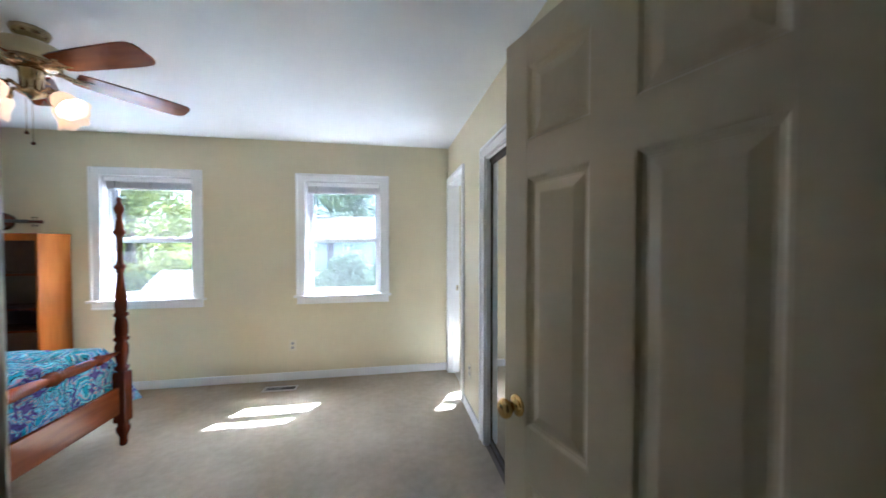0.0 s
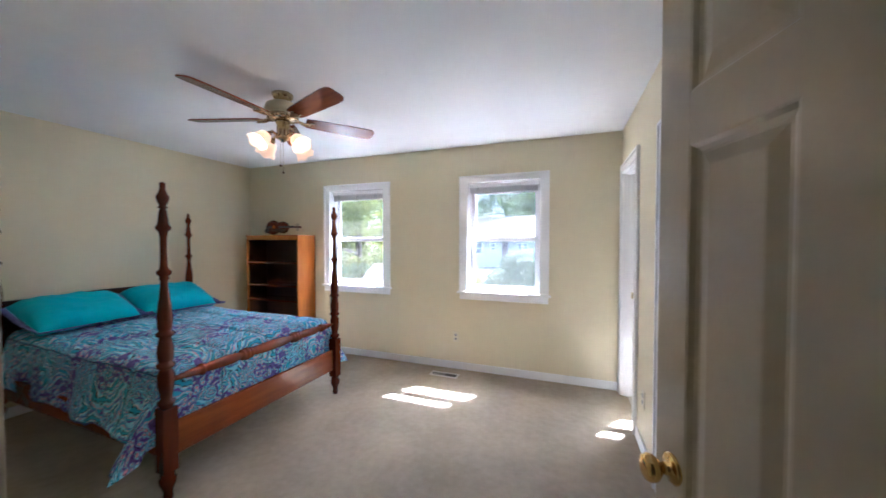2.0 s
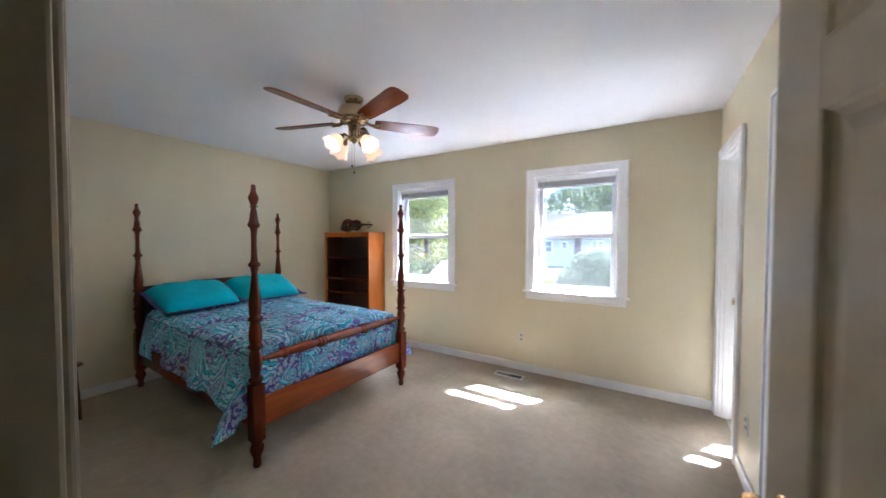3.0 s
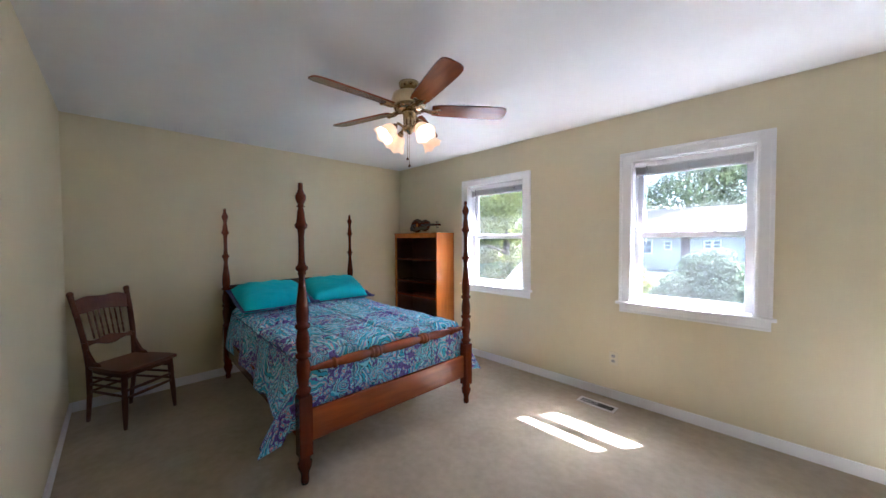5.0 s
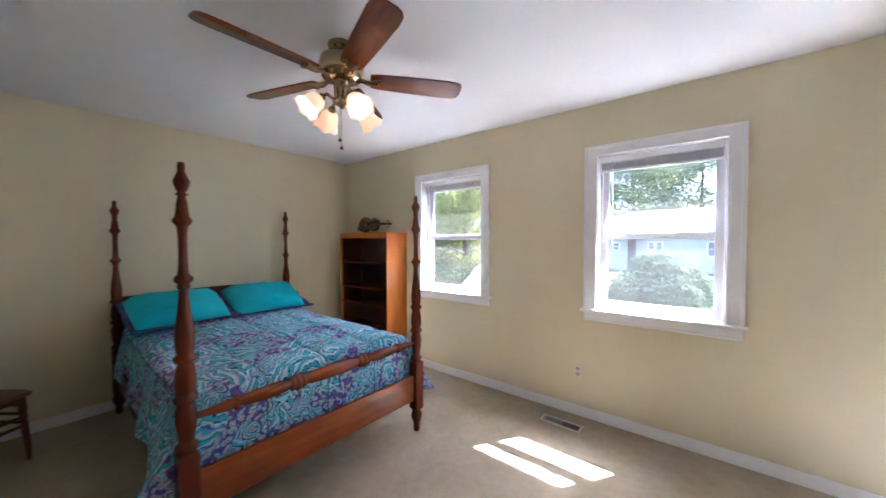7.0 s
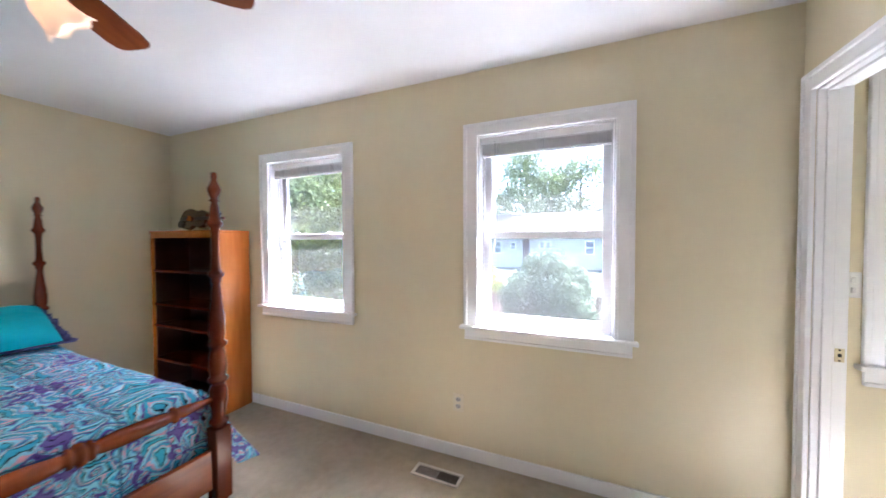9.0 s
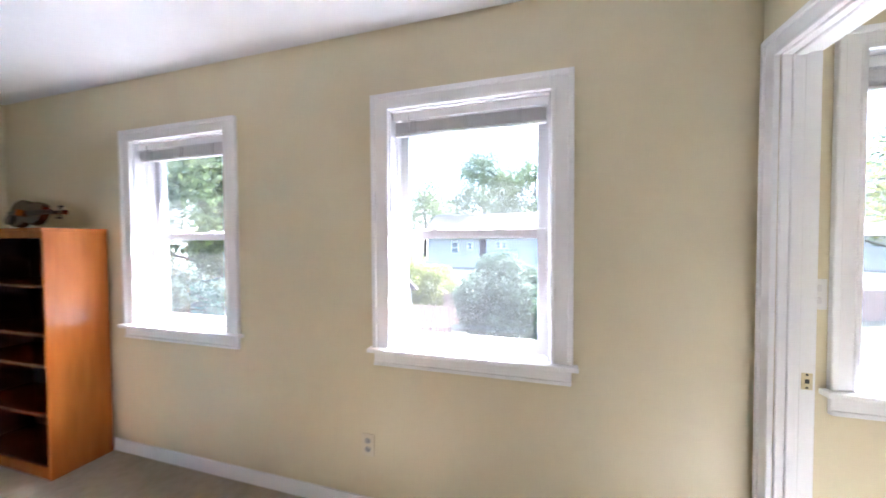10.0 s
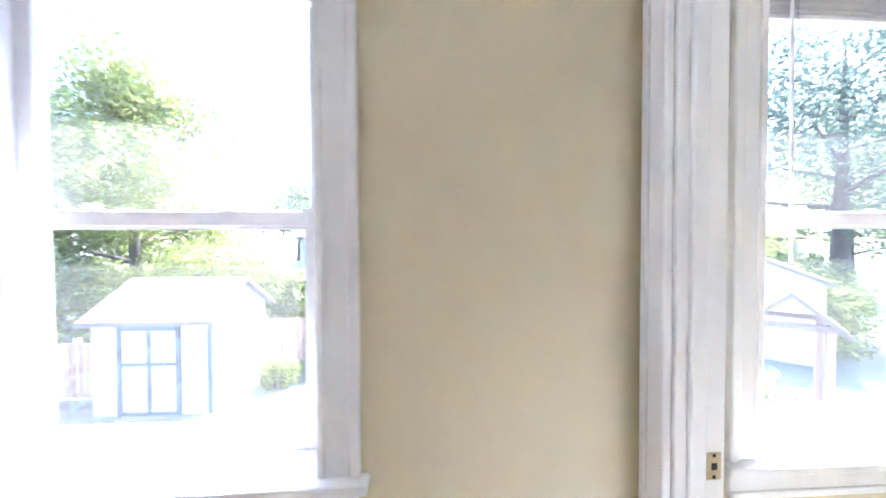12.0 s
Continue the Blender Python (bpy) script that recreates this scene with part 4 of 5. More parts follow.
# ---- ceiling fan with lamps ----
def ceiling_fan():
    f = thing("ceiling_fan", "brass ceiling fan with five walnut blades and four lit glass shades", "ceiling fan", pose(-2.366, -1.668, 0))
    part("canopy", lathe([(2.44, 0.068), (2.43, 0.070), (2.405, 0.060), (2.385, 0.030), (2.38, 0.016)], 32), PEWTER, f, "antique brass ceiling canopy")
    part("down_rod", lathe([(2.36, 0.014), (2.39, 0.014)], 16), PEWTER, f)
    part("motor_housing", lathe([(2.375, 0.030), (2.372, 0.085), (2.360, 0.108), (2.325, 0.116), (2.300, 0.114), (2.290, 0.100)], 40), CREAM, f, "cream and brass motor housing")
    bm = lathe([(2.290, 0.098), (2.280, 0.104), (2.268, 0.098), (2.258, 0.075), (2.250, 0.050)], 40)
    for k in range(20):
        a = k * math.pi / 10
        box(bm, 0.096 * math.cos(a) - 0.006, 0.096 * math.cos(a) + 0.006, 0.096 * math.sin(a) - 0.006, 0.096 * math.sin(a) + 0.006, 2.262, 2.288, bevel=0.003)
    part("motor_rim", bm, FANBRASS, f, "pierced polished brass rim")
    part("switch_housing", lathe([(2.252, 0.046), (2.240, 0.050), (2.230, 0.042), (2.170, 0.040), (2.158, 0.042), (2.148, 0.050), (2.132, 0.047), (2.118, 0.022), (2.106, 0.008)], 32), PEWTER, f)
    for k in range(5):
        a = 52.8 + 72 * k
        m = pose(0, 0, 2.276, 0, 0, a)
        bm = bmesh.new()
        slab(bm, [(0.070, -0.016), (0.12, -0.009), (0.150, -0.014), (0.175, -0.036), (0.205, -0.042), (0.212, -0.030), (0.190, -0.020), (0.185, 0.0), (0.190, 0.020), (0.212, 0.030), (0.205, 0.042), (0.175, 0.036), (0.150, 0.014), (0.12, 0.009), (0.070, 0.016)], -0.018, -0.013, bevel=0.0015)
        for s in (-1, 1):
            rod(bm, (0.085, s * 0.012, -0.004), (0.135, s * 0.022, -0.020), 0.005, segs=8)
            rod(bm, (0.135, s * 0.022, -0.020), (0.185, s * 0.030, -0.016), 0.005, segs=8)
            lathe([(0, 0.010), (0.004, 0.012), (0.008, 0.006)], 10, pose(0.195, s * 0.033, -0.020), bm)
        part("blade_iron", bm, FANBRASS, f, "scrolled brass blade bracket", m)
        w = [(0.15, 0.050), (0.20, 0.058), (0.40, 0.066), (0.58, 0.070), (0.63, 0.066), (0.652, 0.052), (0.66, 0.030)]
        part("blade", slab(bmesh.new(), [(x, y) for x, y in w] + [(x, -y) for x, y in reversed(w)], -0.004, 0.004, bevel=0.0015), BLADE, f, m=m @ pose(0, 0, -0.008, -13))
    for k in range(4):
        a = 83 + 90 * k
        d = Vector((math.cos(radians(a)), math.sin(radians(a)), 0))
        hip = Vector((0, 0, 2.142)) + d * 0.040
        elbow = Vector((0, 0, 2.160)) + d * 0.085
        sock = Vector((0, 0, 2.138)) + d * 0.108
        tip = sock + (d * 0.72 + Vector((0, 0, -0.70))).normalized() * 0.125
        bm = rod(bmesh.new(), hip, elbow, 0.008)
        rod(bm, elbow, sock, 0.008)
        lathe([(-0.012, 0.010), (0.0, 0.019), (0.022, 0.022), (0.030, 0.020)], 16, between(sock, tip), bm)
        part("lamp_arm", bm, FANBRASS, f, "curved brass lamp arm")
        prof = [(0.018, 0.022), (0.028, 0.036), (0.050, 0.047), (0.078, 0.051), (0.100, 0.058), (0.118, 0.070), (0.120, 0.0685), (0.100, 0.055), (0.078, 0.048), (0.050, 0.044), (0.028, 0.033), (0.019, 0.019)]
        bm, segs, rings = bmesh.new(), 36, []
        m = between(sock, tip)
        for z, r in prof:
            flute = max(0.0, (z - 0.07) / 0.057)
            rings.append([bm.verts.new(m @ Vector((r * (1 + 0.06 * flute * math.cos(q * 2 * math.pi / 6)) * math.cos(2 * math.pi * q / segs), r * (1 + 0.06 * flute * math.cos(q * 2 * math.pi / 6)) * math.sin(2 * math.pi * q / segs), z + 0.006 * flute * math.cos(q * 2 * math.pi / 6)))) for q in range(segs)])
        for r0, r1 in zip(rings, rings[1:]):
            for q in range(segs):
                fc = bm.faces.new((r0[q], r0[(q + 1) % segs], r1[(q + 1) % segs], r1[q]))
                fc.smooth = True
        bmesh.ops.recalc_face_normals(bm, faces=bm.faces)
        sh = part("shade", bm, SHADE, f, "lit frosted glass tulip shade")
        part("bulb", lathe([(0.025, 0.012), (0.045, 0.020), (0.070, 0.027), (0.090, 0.022), (0.100, 0.006)], 16, m), BULB, sh, "glowing bulb")
    for x, y, z0, z1 in ((0.012, -0.012, 2.115, 1.90), (-0.030, 0.006, 2.115, 1.955)):
        bm = rod(bmesh.new(), (x, y, z0), (x, y, z1), 0.0013, segs=6)
        part("pull_chain", bm, PEWTER, f, "thin pull chain")
        part("pull_knob", lathe([(z1 - 0.016, 0.003), (z1 - 0.012, 0.008), (z1 - 0.004, 0.008), (z1, 0.003)], 12, Matrix.Translation((x, y, 0))), DARKOAK, f, "small dark wooden pull knob")


ceiling_fan()


# ---- small fittings ----
def outlet(m, label, dark=HOLE_SHADE):
    """A duplex receptacle; the plate lies in local x and z and faces -y."""
    t = thing("wall_outlet", label, "outlet", m, group="wall outlets")
    part("cover_plate", boxes((-0.036, 0.036, -0.006, 0.0, -0.058, 0.058), bevel=0.003), IVORY, t)
    for z in (-0.022, 0.022):
        bm = slab(bmesh.new(), [(0.017 * math.cos(a * math.pi / 10), 0.014 * math.sin(a * math.pi / 10)) for a in range(20)], 0.0, 0.003, Matrix.Translation((0, -0.0055, z)) @ pose(0, 0, 0, 90))
        r = part("receptacle", bm, RECEP, t, "grey receptacle face")
        # Slots are thin dark patches, coloured like the shade inside them.
        part("slot_shade", boxes((-0.008, -0.0055, -0.0092, -0.0084, z - 0.002, z + 0.007), (0.0055, 0.008, -0.0092, -0.0084, z - 0.002, z + 0.006), (-0.002, 0.002, -0.0092, -0.0084, z - 0.009, z - 0.005)), dark, r)


outlet(pose(-1.625, 0, 0.355), "ivory duplex wall outlet above the baseboard")
outlet(pose(0, -0.975, 0.36, 0, 0, -90), "ivory duplex wall outlet beside the closet")
sw = thing("light_switch", "white plate with two toggle switches beside the bathroom window", "light switch", pose(0.168, 0, 1.205))
part("cover_plate", boxes((-0.028, 0.028, -0.006, 0, -0.055, 0.055), bevel=0.003), PLATE, sw)
for z in (-0.022, 0.022):
    part("toggle", boxes((-0.006, 0.006, -0.016, -0.005, z - 0.011, z + 0.011), bevel=0.002), BLINDM, sw, "small grey toggle")

sp = thing("strike_plate", "brass strike plate on the bathroom door jamb", "strike plate", pose(0.082, y1 - 0.014, 0.923))
part("plate", boxes((-0.015, 0.015, -0.0022, 0.0, -0.028, 0.028), bevel=0.0008), STRIKE, sp)
# No hole is cut: a dark patch gives its shade.
part("latch_hole_shade", boxes((-0.006, 0.006, -0.0030, -0.0021, -0.007, 0.007)), HOLE_SHADE, sp, "dark patch for the shade in the latch hole")
for z in (-0.022, 0.022):
    part("screw", lathe([(0, 0.004), (0.001, 0.003)], 10, pose(0, -0.0022, z, 90)), BLACK, sp)


def floor_vent():
    t = thing("floor_vent", "cream metal floor register with dark louvres in the carpet", "vent", pose(-1.685, -0.213, 0, 0, 0, -1))
    W, Dp = 0.152, 0.055
    part("frame", boxes((-W, W, -Dp, -Dp + 0.018, 0, 0.008), (-W, W, Dp - 0.018, Dp, 0, 0.008), (-W, -W + 0.018, -Dp + 0.018, Dp - 0.018, 0, 0.008), (W - 0.018, W, -Dp + 0.018, Dp - 0.018, 0, 0.008), bevel=0.002), VENTM, t)
    # Dark sheet in place of the shade down the duct.
    part("duct_shade", boxes((-W + 0.016, W - 0.016, -Dp + 0.016, Dp - 0.016, 0.0005, 0.002)), HOLE_SHADE, t)
    for k in range(27):
        x = -W + 0.025 + k * 0.0101
        part("louvre", boxes((x - 0.0013, x + 0.0013, -Dp + 0.017, Dp - 0.017, 0.002, 0.0056)), RECEP if k < 14 else BRONZE, t)


floor_vent()


# ---- outdoors ----
GZ = -1.95
bm = bmesh.new()
bmesh.ops.create_grid(bm, x_segments=60, y_segments=60, size=300)
for v in bm.verts:
    far = max(0.0, min(1.0, (v.co.y - 13) / 10))
    v.co.z = GZ + 1.4 * far * far * (3 - 2 * far) if abs(v.co.x) < 320 else GZ
structure("ground", bm, LAWN, "sunlit lawn that rises behind the yard", "lawn")
structure("pavement", boxes((-16, 9, 0.6, 6.2, GZ, GZ + 0.03)), PATIO, "pale concrete patio along the house", "patio")
structure("house_wall", boxes((WEST - 0.15, 4.5, 0.0, 0.20, GZ, -0.2)), SIDING, "white siding below the windows")


def lapped(bm, u0, u1, z0, z1, at, axis, out, step=0.12):
    """Lapped siding boards on a wall: each board leans out at its foot."""
    n = max(1, int((z1 - z0) / step))
    h = (z1 - z0) / n
    for k in range(n):
        a = z0 + k * h
        rows = [(u0, a, 0.014), (u1, a, 0.014), (u1, a + h + 0.004, 0.002), (u0, a + h + 0.004, 0.002)]
        if axis == "x":
            front = [bm.verts.new((u, at + out * d, z)) for u, z, d in rows]
            back = [bm.verts.new((u, at, z)) for u, z, d in rows]
        else:
            front = [bm.verts.new((at + out * d, u, z)) for u, z, d in rows]
            back = [bm.verts.new((at, u, z)) for u, z, d in rows]
        bm.faces.new(front)
        bm.faces.new(back[::-1])
        for i in range(4):
            bm.faces.new((front[i], front[(i + 1) % 4], back[(i + 1) % 4], back[i]))
    bmesh.ops.recalc_face_normals(bm, faces=bm.faces)


def gable_roof(x0, x1, y0, y1, z0, rise, over, along="x", thick=0.09):
    bm = bmesh.new()
    if along == "x":
        ym = (y0 + y1) / 2
        sec = [(y0 - over, z0 - over * rise / (ym - y0)), (ym, z0 + rise), (y1 + over, z0 - over * rise / (ym - y0))]
        pts = [[bm.verts.new((x, y, z + t)) for y, z in sec] for x in (x0 - over, x1 + over) for t in (0, thick)]
    else:
        xm = (x0 + x1) / 2
        sec = [(x0 - over, z0 - over * rise / (xm - x0)), (xm, z0 + rise), (x1 + over, z0 - over * rise / (xm - x0))]
        pts = [[bm.verts.new((x, y, z + t)) for x, z in sec] for y in (y0 - over, y1 + over) for t in (0, thick)]
    a, A, b, B = pts
    for i in range(2):
        bm.faces.new((A[i], A[i + 1], B[i + 1], B[i]))
        bm.faces.new((a[i], b[i], b[i + 1], a[i + 1]))
        bm.faces.new((a[i], a[i + 1], A[i + 1], A[i]))
        bm.faces.new((b[i], B[i], B[i + 1], b[i + 1]))
    for i in (0, 2):
        bm.faces.new((a[i], A[i], B[i], b[i]))
    bmesh.ops.recalc_face_normals(bm, faces=bm.faces)
    return bm


def shed(m, L, Dp, Hh, rise, label):
    """A garden shed; local x along its front, y back; the ridge runs along x."""
    s = thing("garden_shed", label, "shed", m, group="garden sheds")
    bm = boxes((0, L, 0, Dp, 0, Hh))
    lapped(bm, 0, L, 0, Hh, 0, "x", -1, 0.16)
    lapped(bm, 0, Dp, 0, Hh, L, "y", 1, 0.16)
    for x in (0.0, L):
        vs = [bm.verts.new((x, y, z)) for y, z in ((0, Hh), (Dp, Hh), (Dp / 2, Hh + rise))]
        bm.faces.new(vs)
    part("wall", bm, SIDING, s)
    part("roof", gable_roof(0, L, 0, Dp, Hh, rise, 0.16), SLATE, s, "pale shingled roof")
    part("corner_trim", boxes((L - 0.05, L + 0.03, -0.03, 0.06, 0, Hh)), BLUETRIM, s)
    d = part("door", boxes((0.56, 1.54, -0.03, 0.01, 0.10, Hh - 0.20)), SIDING, s)
    x0, x1, z0, z1 = 0.56, 1.54, 0.10, Hh - 0.20
    part("door_trim", boxes((x0 - 0.09, x0, -0.05, 0, z0 - 0.08, z1 + 0.09), (x1, x1 + 0.09, -0.05, 0, z0 - 0.08, z1 + 0.09), (x0, x1, -0.05, 0, z1, z1 + 0.09), (x0, x1, -0.05, 0, z0 - 0.08, z0), ((x0 + x1) / 2 - 0.04, (x0 + x1) / 2 + 0.04, -0.045, 0, z0, z1), (x0, x1, -0.046, 0, (z0 + z1) / 2 + 0.1, (z0 + z1) / 2 + 0.17)), BLUETRIM, d, "blue-grey door trim")
    return s


shed(pose(-6.8, 5.9, GZ, 0, 0, 0), 2.17, 2.2, 1.86, 0.62, "white garden shed with blue-grey door trim")
shed(pose(10.7, 12.2, GZ, 0, 0, 224), 4.0, 3.0, 2.2, 0.70, "white sided shed with a pale gable roof")


def house(m, L, Dp, Hh, rise, label, wins):
    h = thing("neighbour_house", label, "house", m, group="neighbouring houses")
    bm = boxes((0, L, 0, Dp, -1.5, Hh))
    lapped(bm, 0, L, 0, Hh, 0, "x", -1, 0.18)
    part("wall", bm, SIDING, h)
    part("roof", gable_roof(0, L, 0, Dp, Hh, rise, 0.5, thick=0.15), SLATE, h, "pale shingled roof")
    for x, z, w, hh in wins:
        win = part("window", boxes((x - 0.07, x + w + 0.07, -0.05, 0.02, z - 0.07, z), (x - 0.07, x + w + 0.07, -0.05, 0.02, z + hh, z + hh + 0.07), (x - 0.07, x, -0.05, 0.02, z, z + hh), (x + w, x + w + 0.07, -0.05, 0.02, z, z + hh), (x, x + w, -0.04, 0.02, z + hh / 2 - 0.03, z + hh / 2 + 0.03)), TRIM, h)
        part("pane", boxes((x, x + w, -0.020, -0.016, z, z + hh)), DARKWIN, win, "dark window pane")
    return h


hs = house(pose(-9.5, 24, -0.9), 12.5, 8, 2.75, 1.75, "white sided neighbour house with pale roof", [(2.0, 1.3, 0.5, 0.85), (3.3, 1.6, 0.34, 0.48), (5.5, 1.7, 0.30, 0.42), (5.95, 1.7, 0.30, 0.42), (8.7, 1.3, 0.5, 0.85), (10.6, 1.3, 0.5, 0.85)])
part("front_door", boxes((4.22, 4.72, -0.06, 0.0, 0.35, 2.60), bevel=0.02), BRICK, hs, "dull red-brown front door")
house(pose(19, 27, -1.2, 0, 0, -40), 9, 7, 3.0, 2.2, "far white house among the trees", [(1.5, 1.0, 0.9, 1.2), (4.5, 1.0, 0.9, 1.2), (6.8, 1.0, 0.9, 1.2)])


def leaf_cloud(rng, blobs, count, size, flat=0.5):
    """Many small folded leaves strewn through soft blobs; returns a bmesh built from plain arrays."""
    verts, faces = [], []
    weights = [b[3] ** 2 for b in blobs]
    tot = sum(weights)
    for (cx, cy, cz, r), w in zip(blobs, weights):
        for _ in range(int(count * w / tot)):
            d = Vector((rng.gauss(0, 1), rng.gauss(0, 1), rng.gauss(0, 1))).normalized()
            rr = r * (0.45 + 0.6 * rng.random() ** 0.5) * (1 + 0.25 * noise.noise((cx + d.x * 2, cy + d.y * 2, cz + d.z * 2)))
            p = Vector((cx, cy, cz)) + d * rr
            n = (d + Vector((rng.uniform(-1, 1), rng.uniform(-1, 1), rng.uniform(-0.3, 1))) * 0.9).normalized()
            a = n.orthogonal().normalized()
            a.rotate(Matrix.Rotation(rng.random() * 6.28, 3, n))
            b = n.cross(a)
            s = size * rng.uniform(0.6, 1.4)
            k = len(verts)
            verts += [p - a * s, p - b * s * flat + n * s * 0.18, p + a * s, p + b * s * flat + n * s * 0.18]
            faces += [(k, k + 1, k + 2), (k, k + 2, k + 3)]
    return verts, faces


def crown(name, rng, blobs, count, size, mat, parent, label=""):
    me = bpy.data.meshes.new(name)
    v, f = leaf_cloud(rng, blobs, count, size)
    me.from_pydata(v, [], f)
    me.materials.append(mat)
    ob = new(name, me)
    ob.parent = parent
    if label:
        ob["label"] = label
    return ob


def tree(x, y, z, height, spread, mat, seed, label, count=9000, leaf=0.10, bare=0.35):
    rng = random.Random(seed)
    t = thing("tree", label, "tree", pose(x, y, z), group="trees")
    bm = bmesh.new()
    r = height * 0.022
    lean = Vector((rng.uniform(-0.3, 0.3), rng.uniform(-0.3, 0.3), 0))
    fork = Vector((0, 0, height * bare)) + lean * 0.5
    rod(bm, (0, 0, -0.1), fork, r * 1.25, r * 0.85, 10)
    top = Vector((0, 0, height * 0.85)) + lean
    rod(bm, fork, top, r * 0.85, r * 0.15, 8)
    blobs = [(top.x, top.y, height * 0.86, spread * 0.42)]
    for k in range(11):
        q = k / 10
        start = fork.lerp(top, q * 0.8)
        a = k * 2.4 + rng.uniform(-0.5, 0.5)
        reach = spread * (1.0 - 0.55 * q) * rng.uniform(0.7, 1.0)
        end = start + Vector((math.cos(a) * reach, math.sin(a) * reach, reach * rng.uniform(0.15, 0.5)))
        rod(bm, start, end, r * 0.42 * (1 - 0.5 * q), r * 0.08, 6)
        blobs.append((end.x, end.y, end.z, spread * rng.uniform(0.26, 0.42)))
        for _ in range(2):
            m = start.lerp(end, rng.uniform(0.5, 0.9)) + Vector((rng.uniform(-1, 1), rng.uniform(-1, 1), rng.uniform(-0.2, 0.9))) * spread * 0.28
            blobs.append((m.x, m.y, m.z, spread * rng.uniform(0.16, 0.30)))
    part("trunk", bm, BARK, t, "rough grey-brown trunk with limbs")
    crown("crown", rng, blobs, count, leaf, mat, t, "uneven leafy crown")


def shrub(x, y, z, rx, rz, mat, seed, label, count, leaf, stem=0.0):
    rng = random.Random(seed)
    t = thing("shrub", label, "shrub", pose(x, y, z), group="garden shrubs")
    bm = bmesh.new()
    for k in range(7):
        a = k * 0.9
        rod(bm, (0.10 * math.cos(a), 0.10 * math.sin(a), -0.05), (rx * 0.5 * math.cos(a), rx * 0.5 * math.sin(a), stem + rz), 0.04, 0.012, 6)
    part("stems", bm, BARK, t)
    blobs = [(0, 0, stem + rz, rx * 0.78)]
    for k in range(46):
        u, a = rng.uniform(-0.9, 1), rng.uniform(0, 6.28)
        c = math.sqrt(1 - u * u) if u > 0 else max(0.9, math.sqrt(1 - u * u))
        blobs.append((rx * 0.72 * c * math.cos(a), rx * 0.72 * c * math.sin(a), stem + rz + rz * 0.74 * u, rx * rng.uniform(0.22, 0.34)))
    crown("foliage", rng, blobs, count, leaf, mat, t)


shrub(-1.98, 9.4, GZ, 1.55, 1.42, LEAF_B, 11, "large rounded clipped evergreen shrub", 42000, 0.055, 0.10)
shrub(-3.9, 7.2, GZ, 0.5, 0.34, LEAF_L, 13, "low bright green garden shrub", 3000, 0.04)
shrub(4.3, 4.2, GZ, 1.0, 0.75, LEAF_L, 14, "bright green garden shrub below the window", 6000, 0.05)
tree(-10.8, 11.8, GZ, 11.2, 4.2, LEAF_L, 21, "bright green leafy tree behind the shed", 38000, 0.085, 0.12)
tree(-13.5, 8.0, GZ, 8.5, 3.4, LEAF, 23, "tall leafy tree beyond the yard", 18000, 0.085, 0.2)
tree(-17.0, 14.0, GZ, 10, 4.2, LEAF, 24, "tall leafy tree beyond the yard", 7000, 0.15, 0.2)
tree(-6.2, 32, -0.6, 13.0, 4.6, LEAF, 25, "tall rounded tree behind the neighbour house", 15000, 0.115, 0.25)
tree(-1.4, 35, -0.6, 12.0, 4.8, LEAF, 26, "tree behind the neighbour house", 14000, 0.12, 0.25)
tree(4.5, 37, -0.6, 10.0, 4.5, LEAF, 33, "tree behind the neighbour house", 12000, 0.12, 0.25)
tree(-14, 36, -0.6, 9.0, 5.0, LEAF, 27, "tree behind the neighbour house", 4500, 0.20, 0.25)
tree(14.2, 10.2, GZ, 12.0, 5.6, LEAF_D, 28, "large spreading shade tree in the side yard", 20000, 0.09, 0.33)
tree(15.5, 19.0, -1.4, 8.0, 4.2, LEAF_L, 30, "leafy tree in the next yard", 6000, 0.15, 0.2)
tree(24.0, 17.0, -1.2, 9.0, 5.0, LEAF, 31, "leafy tree in the next yard", 5000, 0.18, 0.2)
tree(7.5, 26.0, -0.6, 7.5, 4.0, LEAF, 32, "leafy tree in the next yard", 5000, 0.16, 0.2)


def fence(name, x0, y0, x1, y1, z, height, label):
    f = thing(name, label, "fence", pose(x0, y0, z, 0, 0, math.degrees(math.atan2(y1 - y0, x1 - x0))))
    n = math.hypot(x1 - x0, y1 - y0)
    first = None
    for k in range(int(n / 0.15)):
        if first is None:
            first = part("board", boxes((0.005, 0.135, -0.012, 0.010, 0.05, height)), FENCEM, f)
            continue
        ob = new("board", first.data)
        ob.parent = f
        ob.matrix_basis = pose(k * 0.15, 0, 0.01 * math.sin(k * 1.7))
    for z2 in (0.25, height - 0.25):
        part("fence_rail", boxes((0, n, 0.010, 0.06, z2 - 0.045, z2 + 0.045)), FENCEM, f)
    for k in range(int(n / 2.4) + 1):
        part("post", boxes((k * 2.4, k * 2.4 + 0.1, 0.06, 0.16, -0.05, height + 0.08)), FENCEM, f)


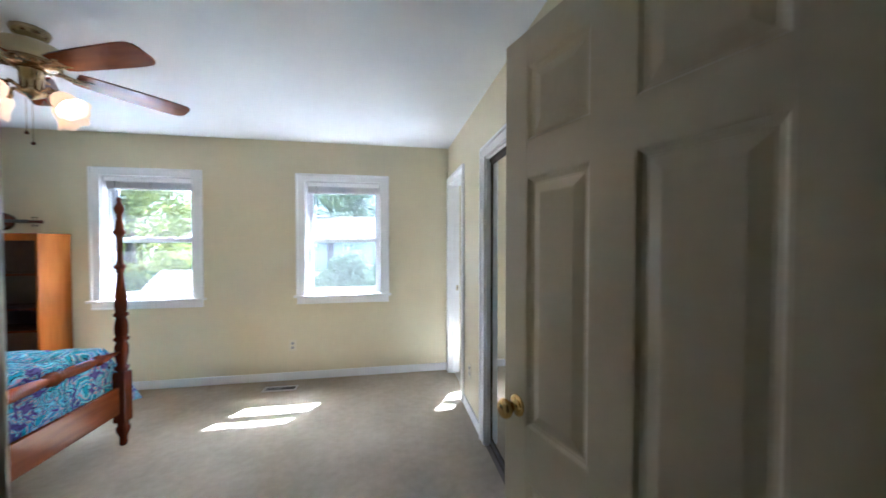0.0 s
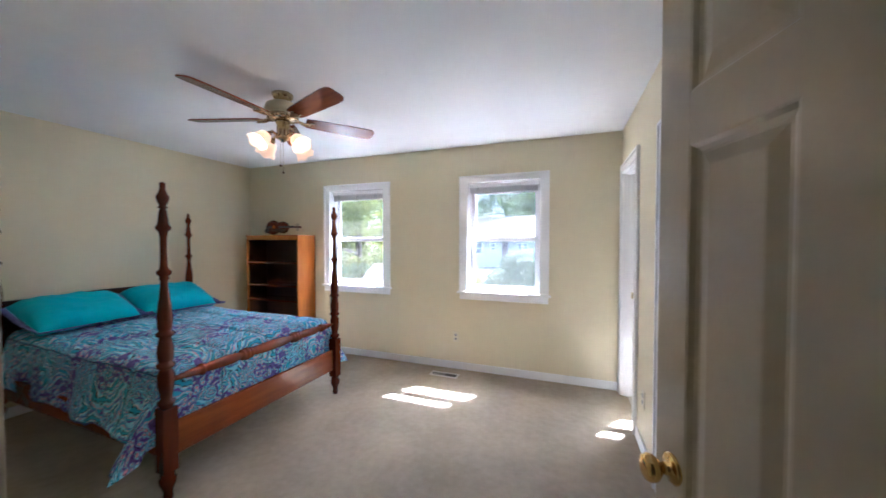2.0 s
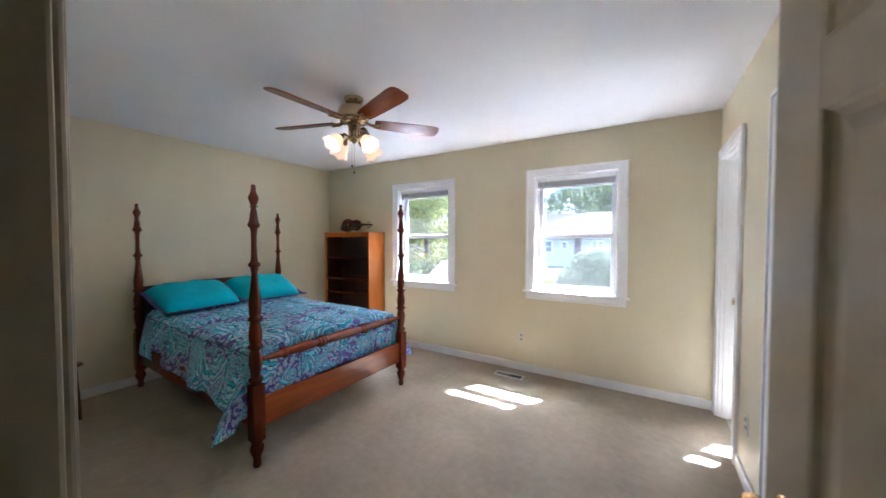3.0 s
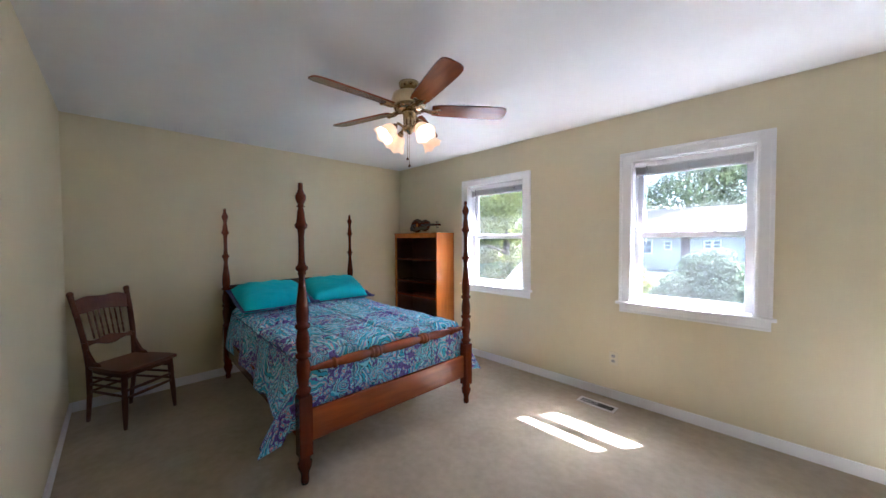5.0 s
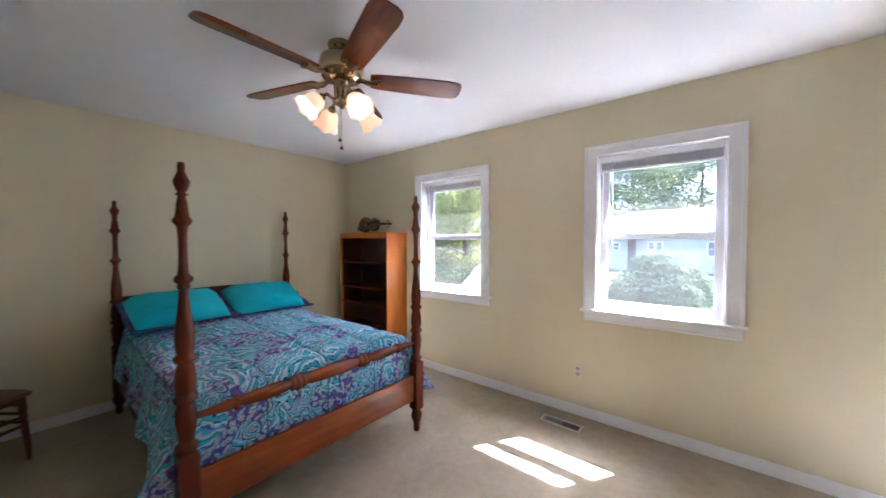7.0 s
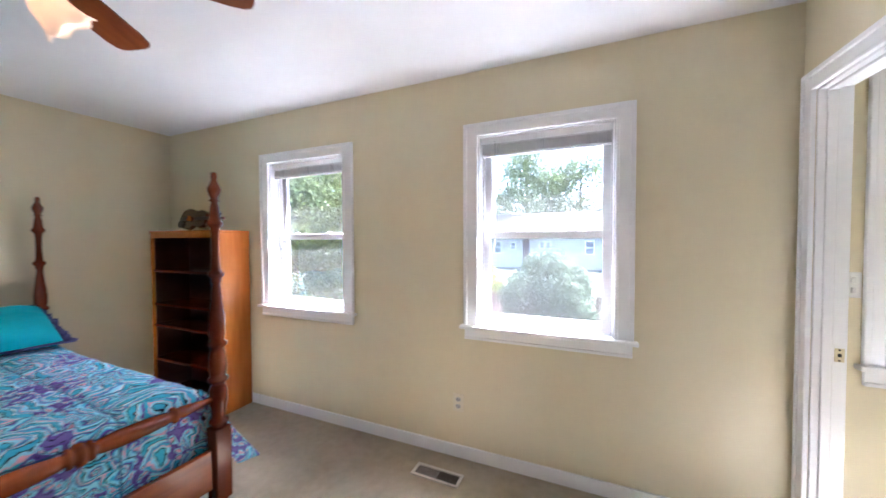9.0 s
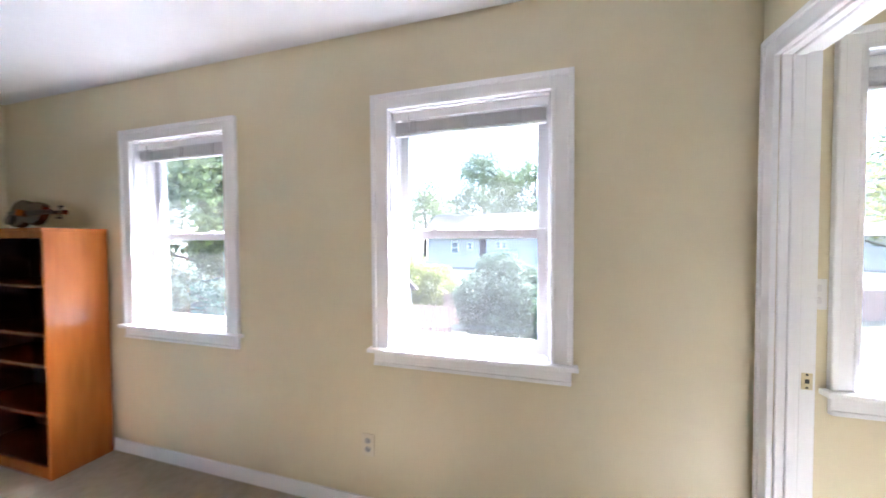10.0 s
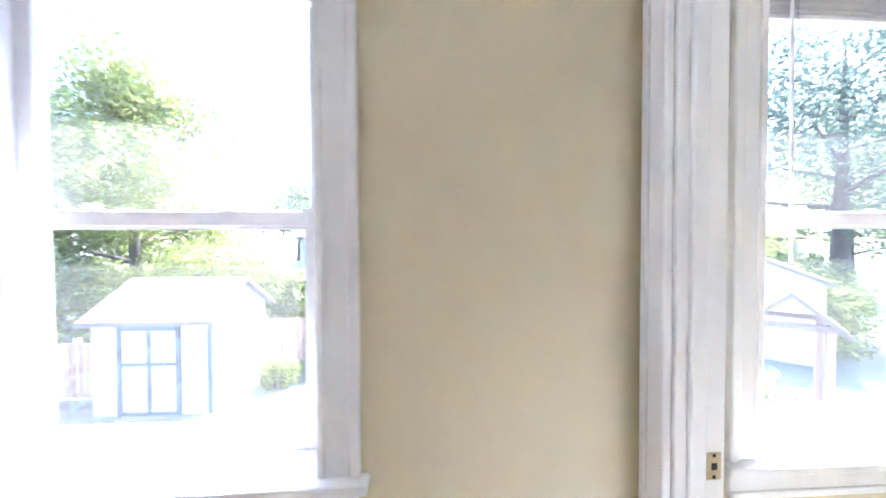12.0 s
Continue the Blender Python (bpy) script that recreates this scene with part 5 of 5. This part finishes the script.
def arbor(m):
    """A little gable roof on four posts."""
    a = thing("garden_arbor", "small garden arbor with pale roof on brown posts", "arbor", m)
    for x in (0.0, 1.0):
        for y in (0.0, 0.9):
            part("post", boxes((x - 0.05, x + 0.05, y - 0.05, y + 0.05, 0, 2.0)), FENCEM, a)
    part("roof", gable_roof(0, 1.0, 0, 0.9, 2.0, 0.42, 0.2), SLATE, a)
    part("tie_beam", boxes((-0.1, -0.04, -0.1, 1.0, 1.9, 2.0), (1.04, 1.1, -0.1, 1.0, 1.9, 2.0)), BRICK, a)


shrub(11.0, 8.6, GZ, 1.5, 1.3, LEAF_L, 16, "bright leafy hedge shrub in the side yard", 7000, 0.07)
shrub(13.2, 10.6, GZ, 1.7, 1.5, LEAF, 17, "leafy hedge shrub in the side yard", 7000, 0.07)
for k, (hx, hy, hr) in enumerate(((-13.4, 9.6, 1.6), (-11.2, 10.4, 1.5), (-9.0, 11.2, 1.55), (-7.0, 12.0, 1.45), (-5.4, 12.8, 1.2))):
    shrub(hx, hy, GZ, hr, hr * 0.98, LEAF_L, 40 + k, "bright yellow-green hedge shrub behind the shed", 6500, 0.075)
arbor(pose(5.9, 5.4, GZ, 0, 0, 225))
shrub(-9.2, 4.3, GZ, 1.5, 1.35, LEAF_D, 15, "dark shaded shrub beside the patio", 9000, 0.06)

fence("wood_fence", -5.3, 8.75, -3.35, 8.75, GZ, 1.22, "weathered brown board fence behind the shed")
fence("wood_fence", -10.4, 6.7, -7.1, 6.7, GZ, 1.2, "weathered grey-brown board fence beside the shed")
fence("wood_fence", -4.4, 10.9, 3.4, 11.4, GZ, 1.3, "weathered brown board fence across the yard")
fence("wood_fence", 3.4, 11.4, 12.0, 14.5, GZ, 1.5, "weathered brown board fence across the yard")
rl = thing("garden_railing", "white painted garden railing in front of the fence", "railing", pose(-5.0, 8.5, GZ))
part("rail", boxes((0, 1.0, -0.03, 0.03, 0.60, 0.66), (0, 1.0, -0.03, 0.03, 0.27, 0.32)), TRIM, rl)
for k in range(5):
    part("baluster", boxes((k * 0.235, k * 0.235 + 0.055, -0.028, 0.028, 0.0, 0.70)), TRIM, rl)
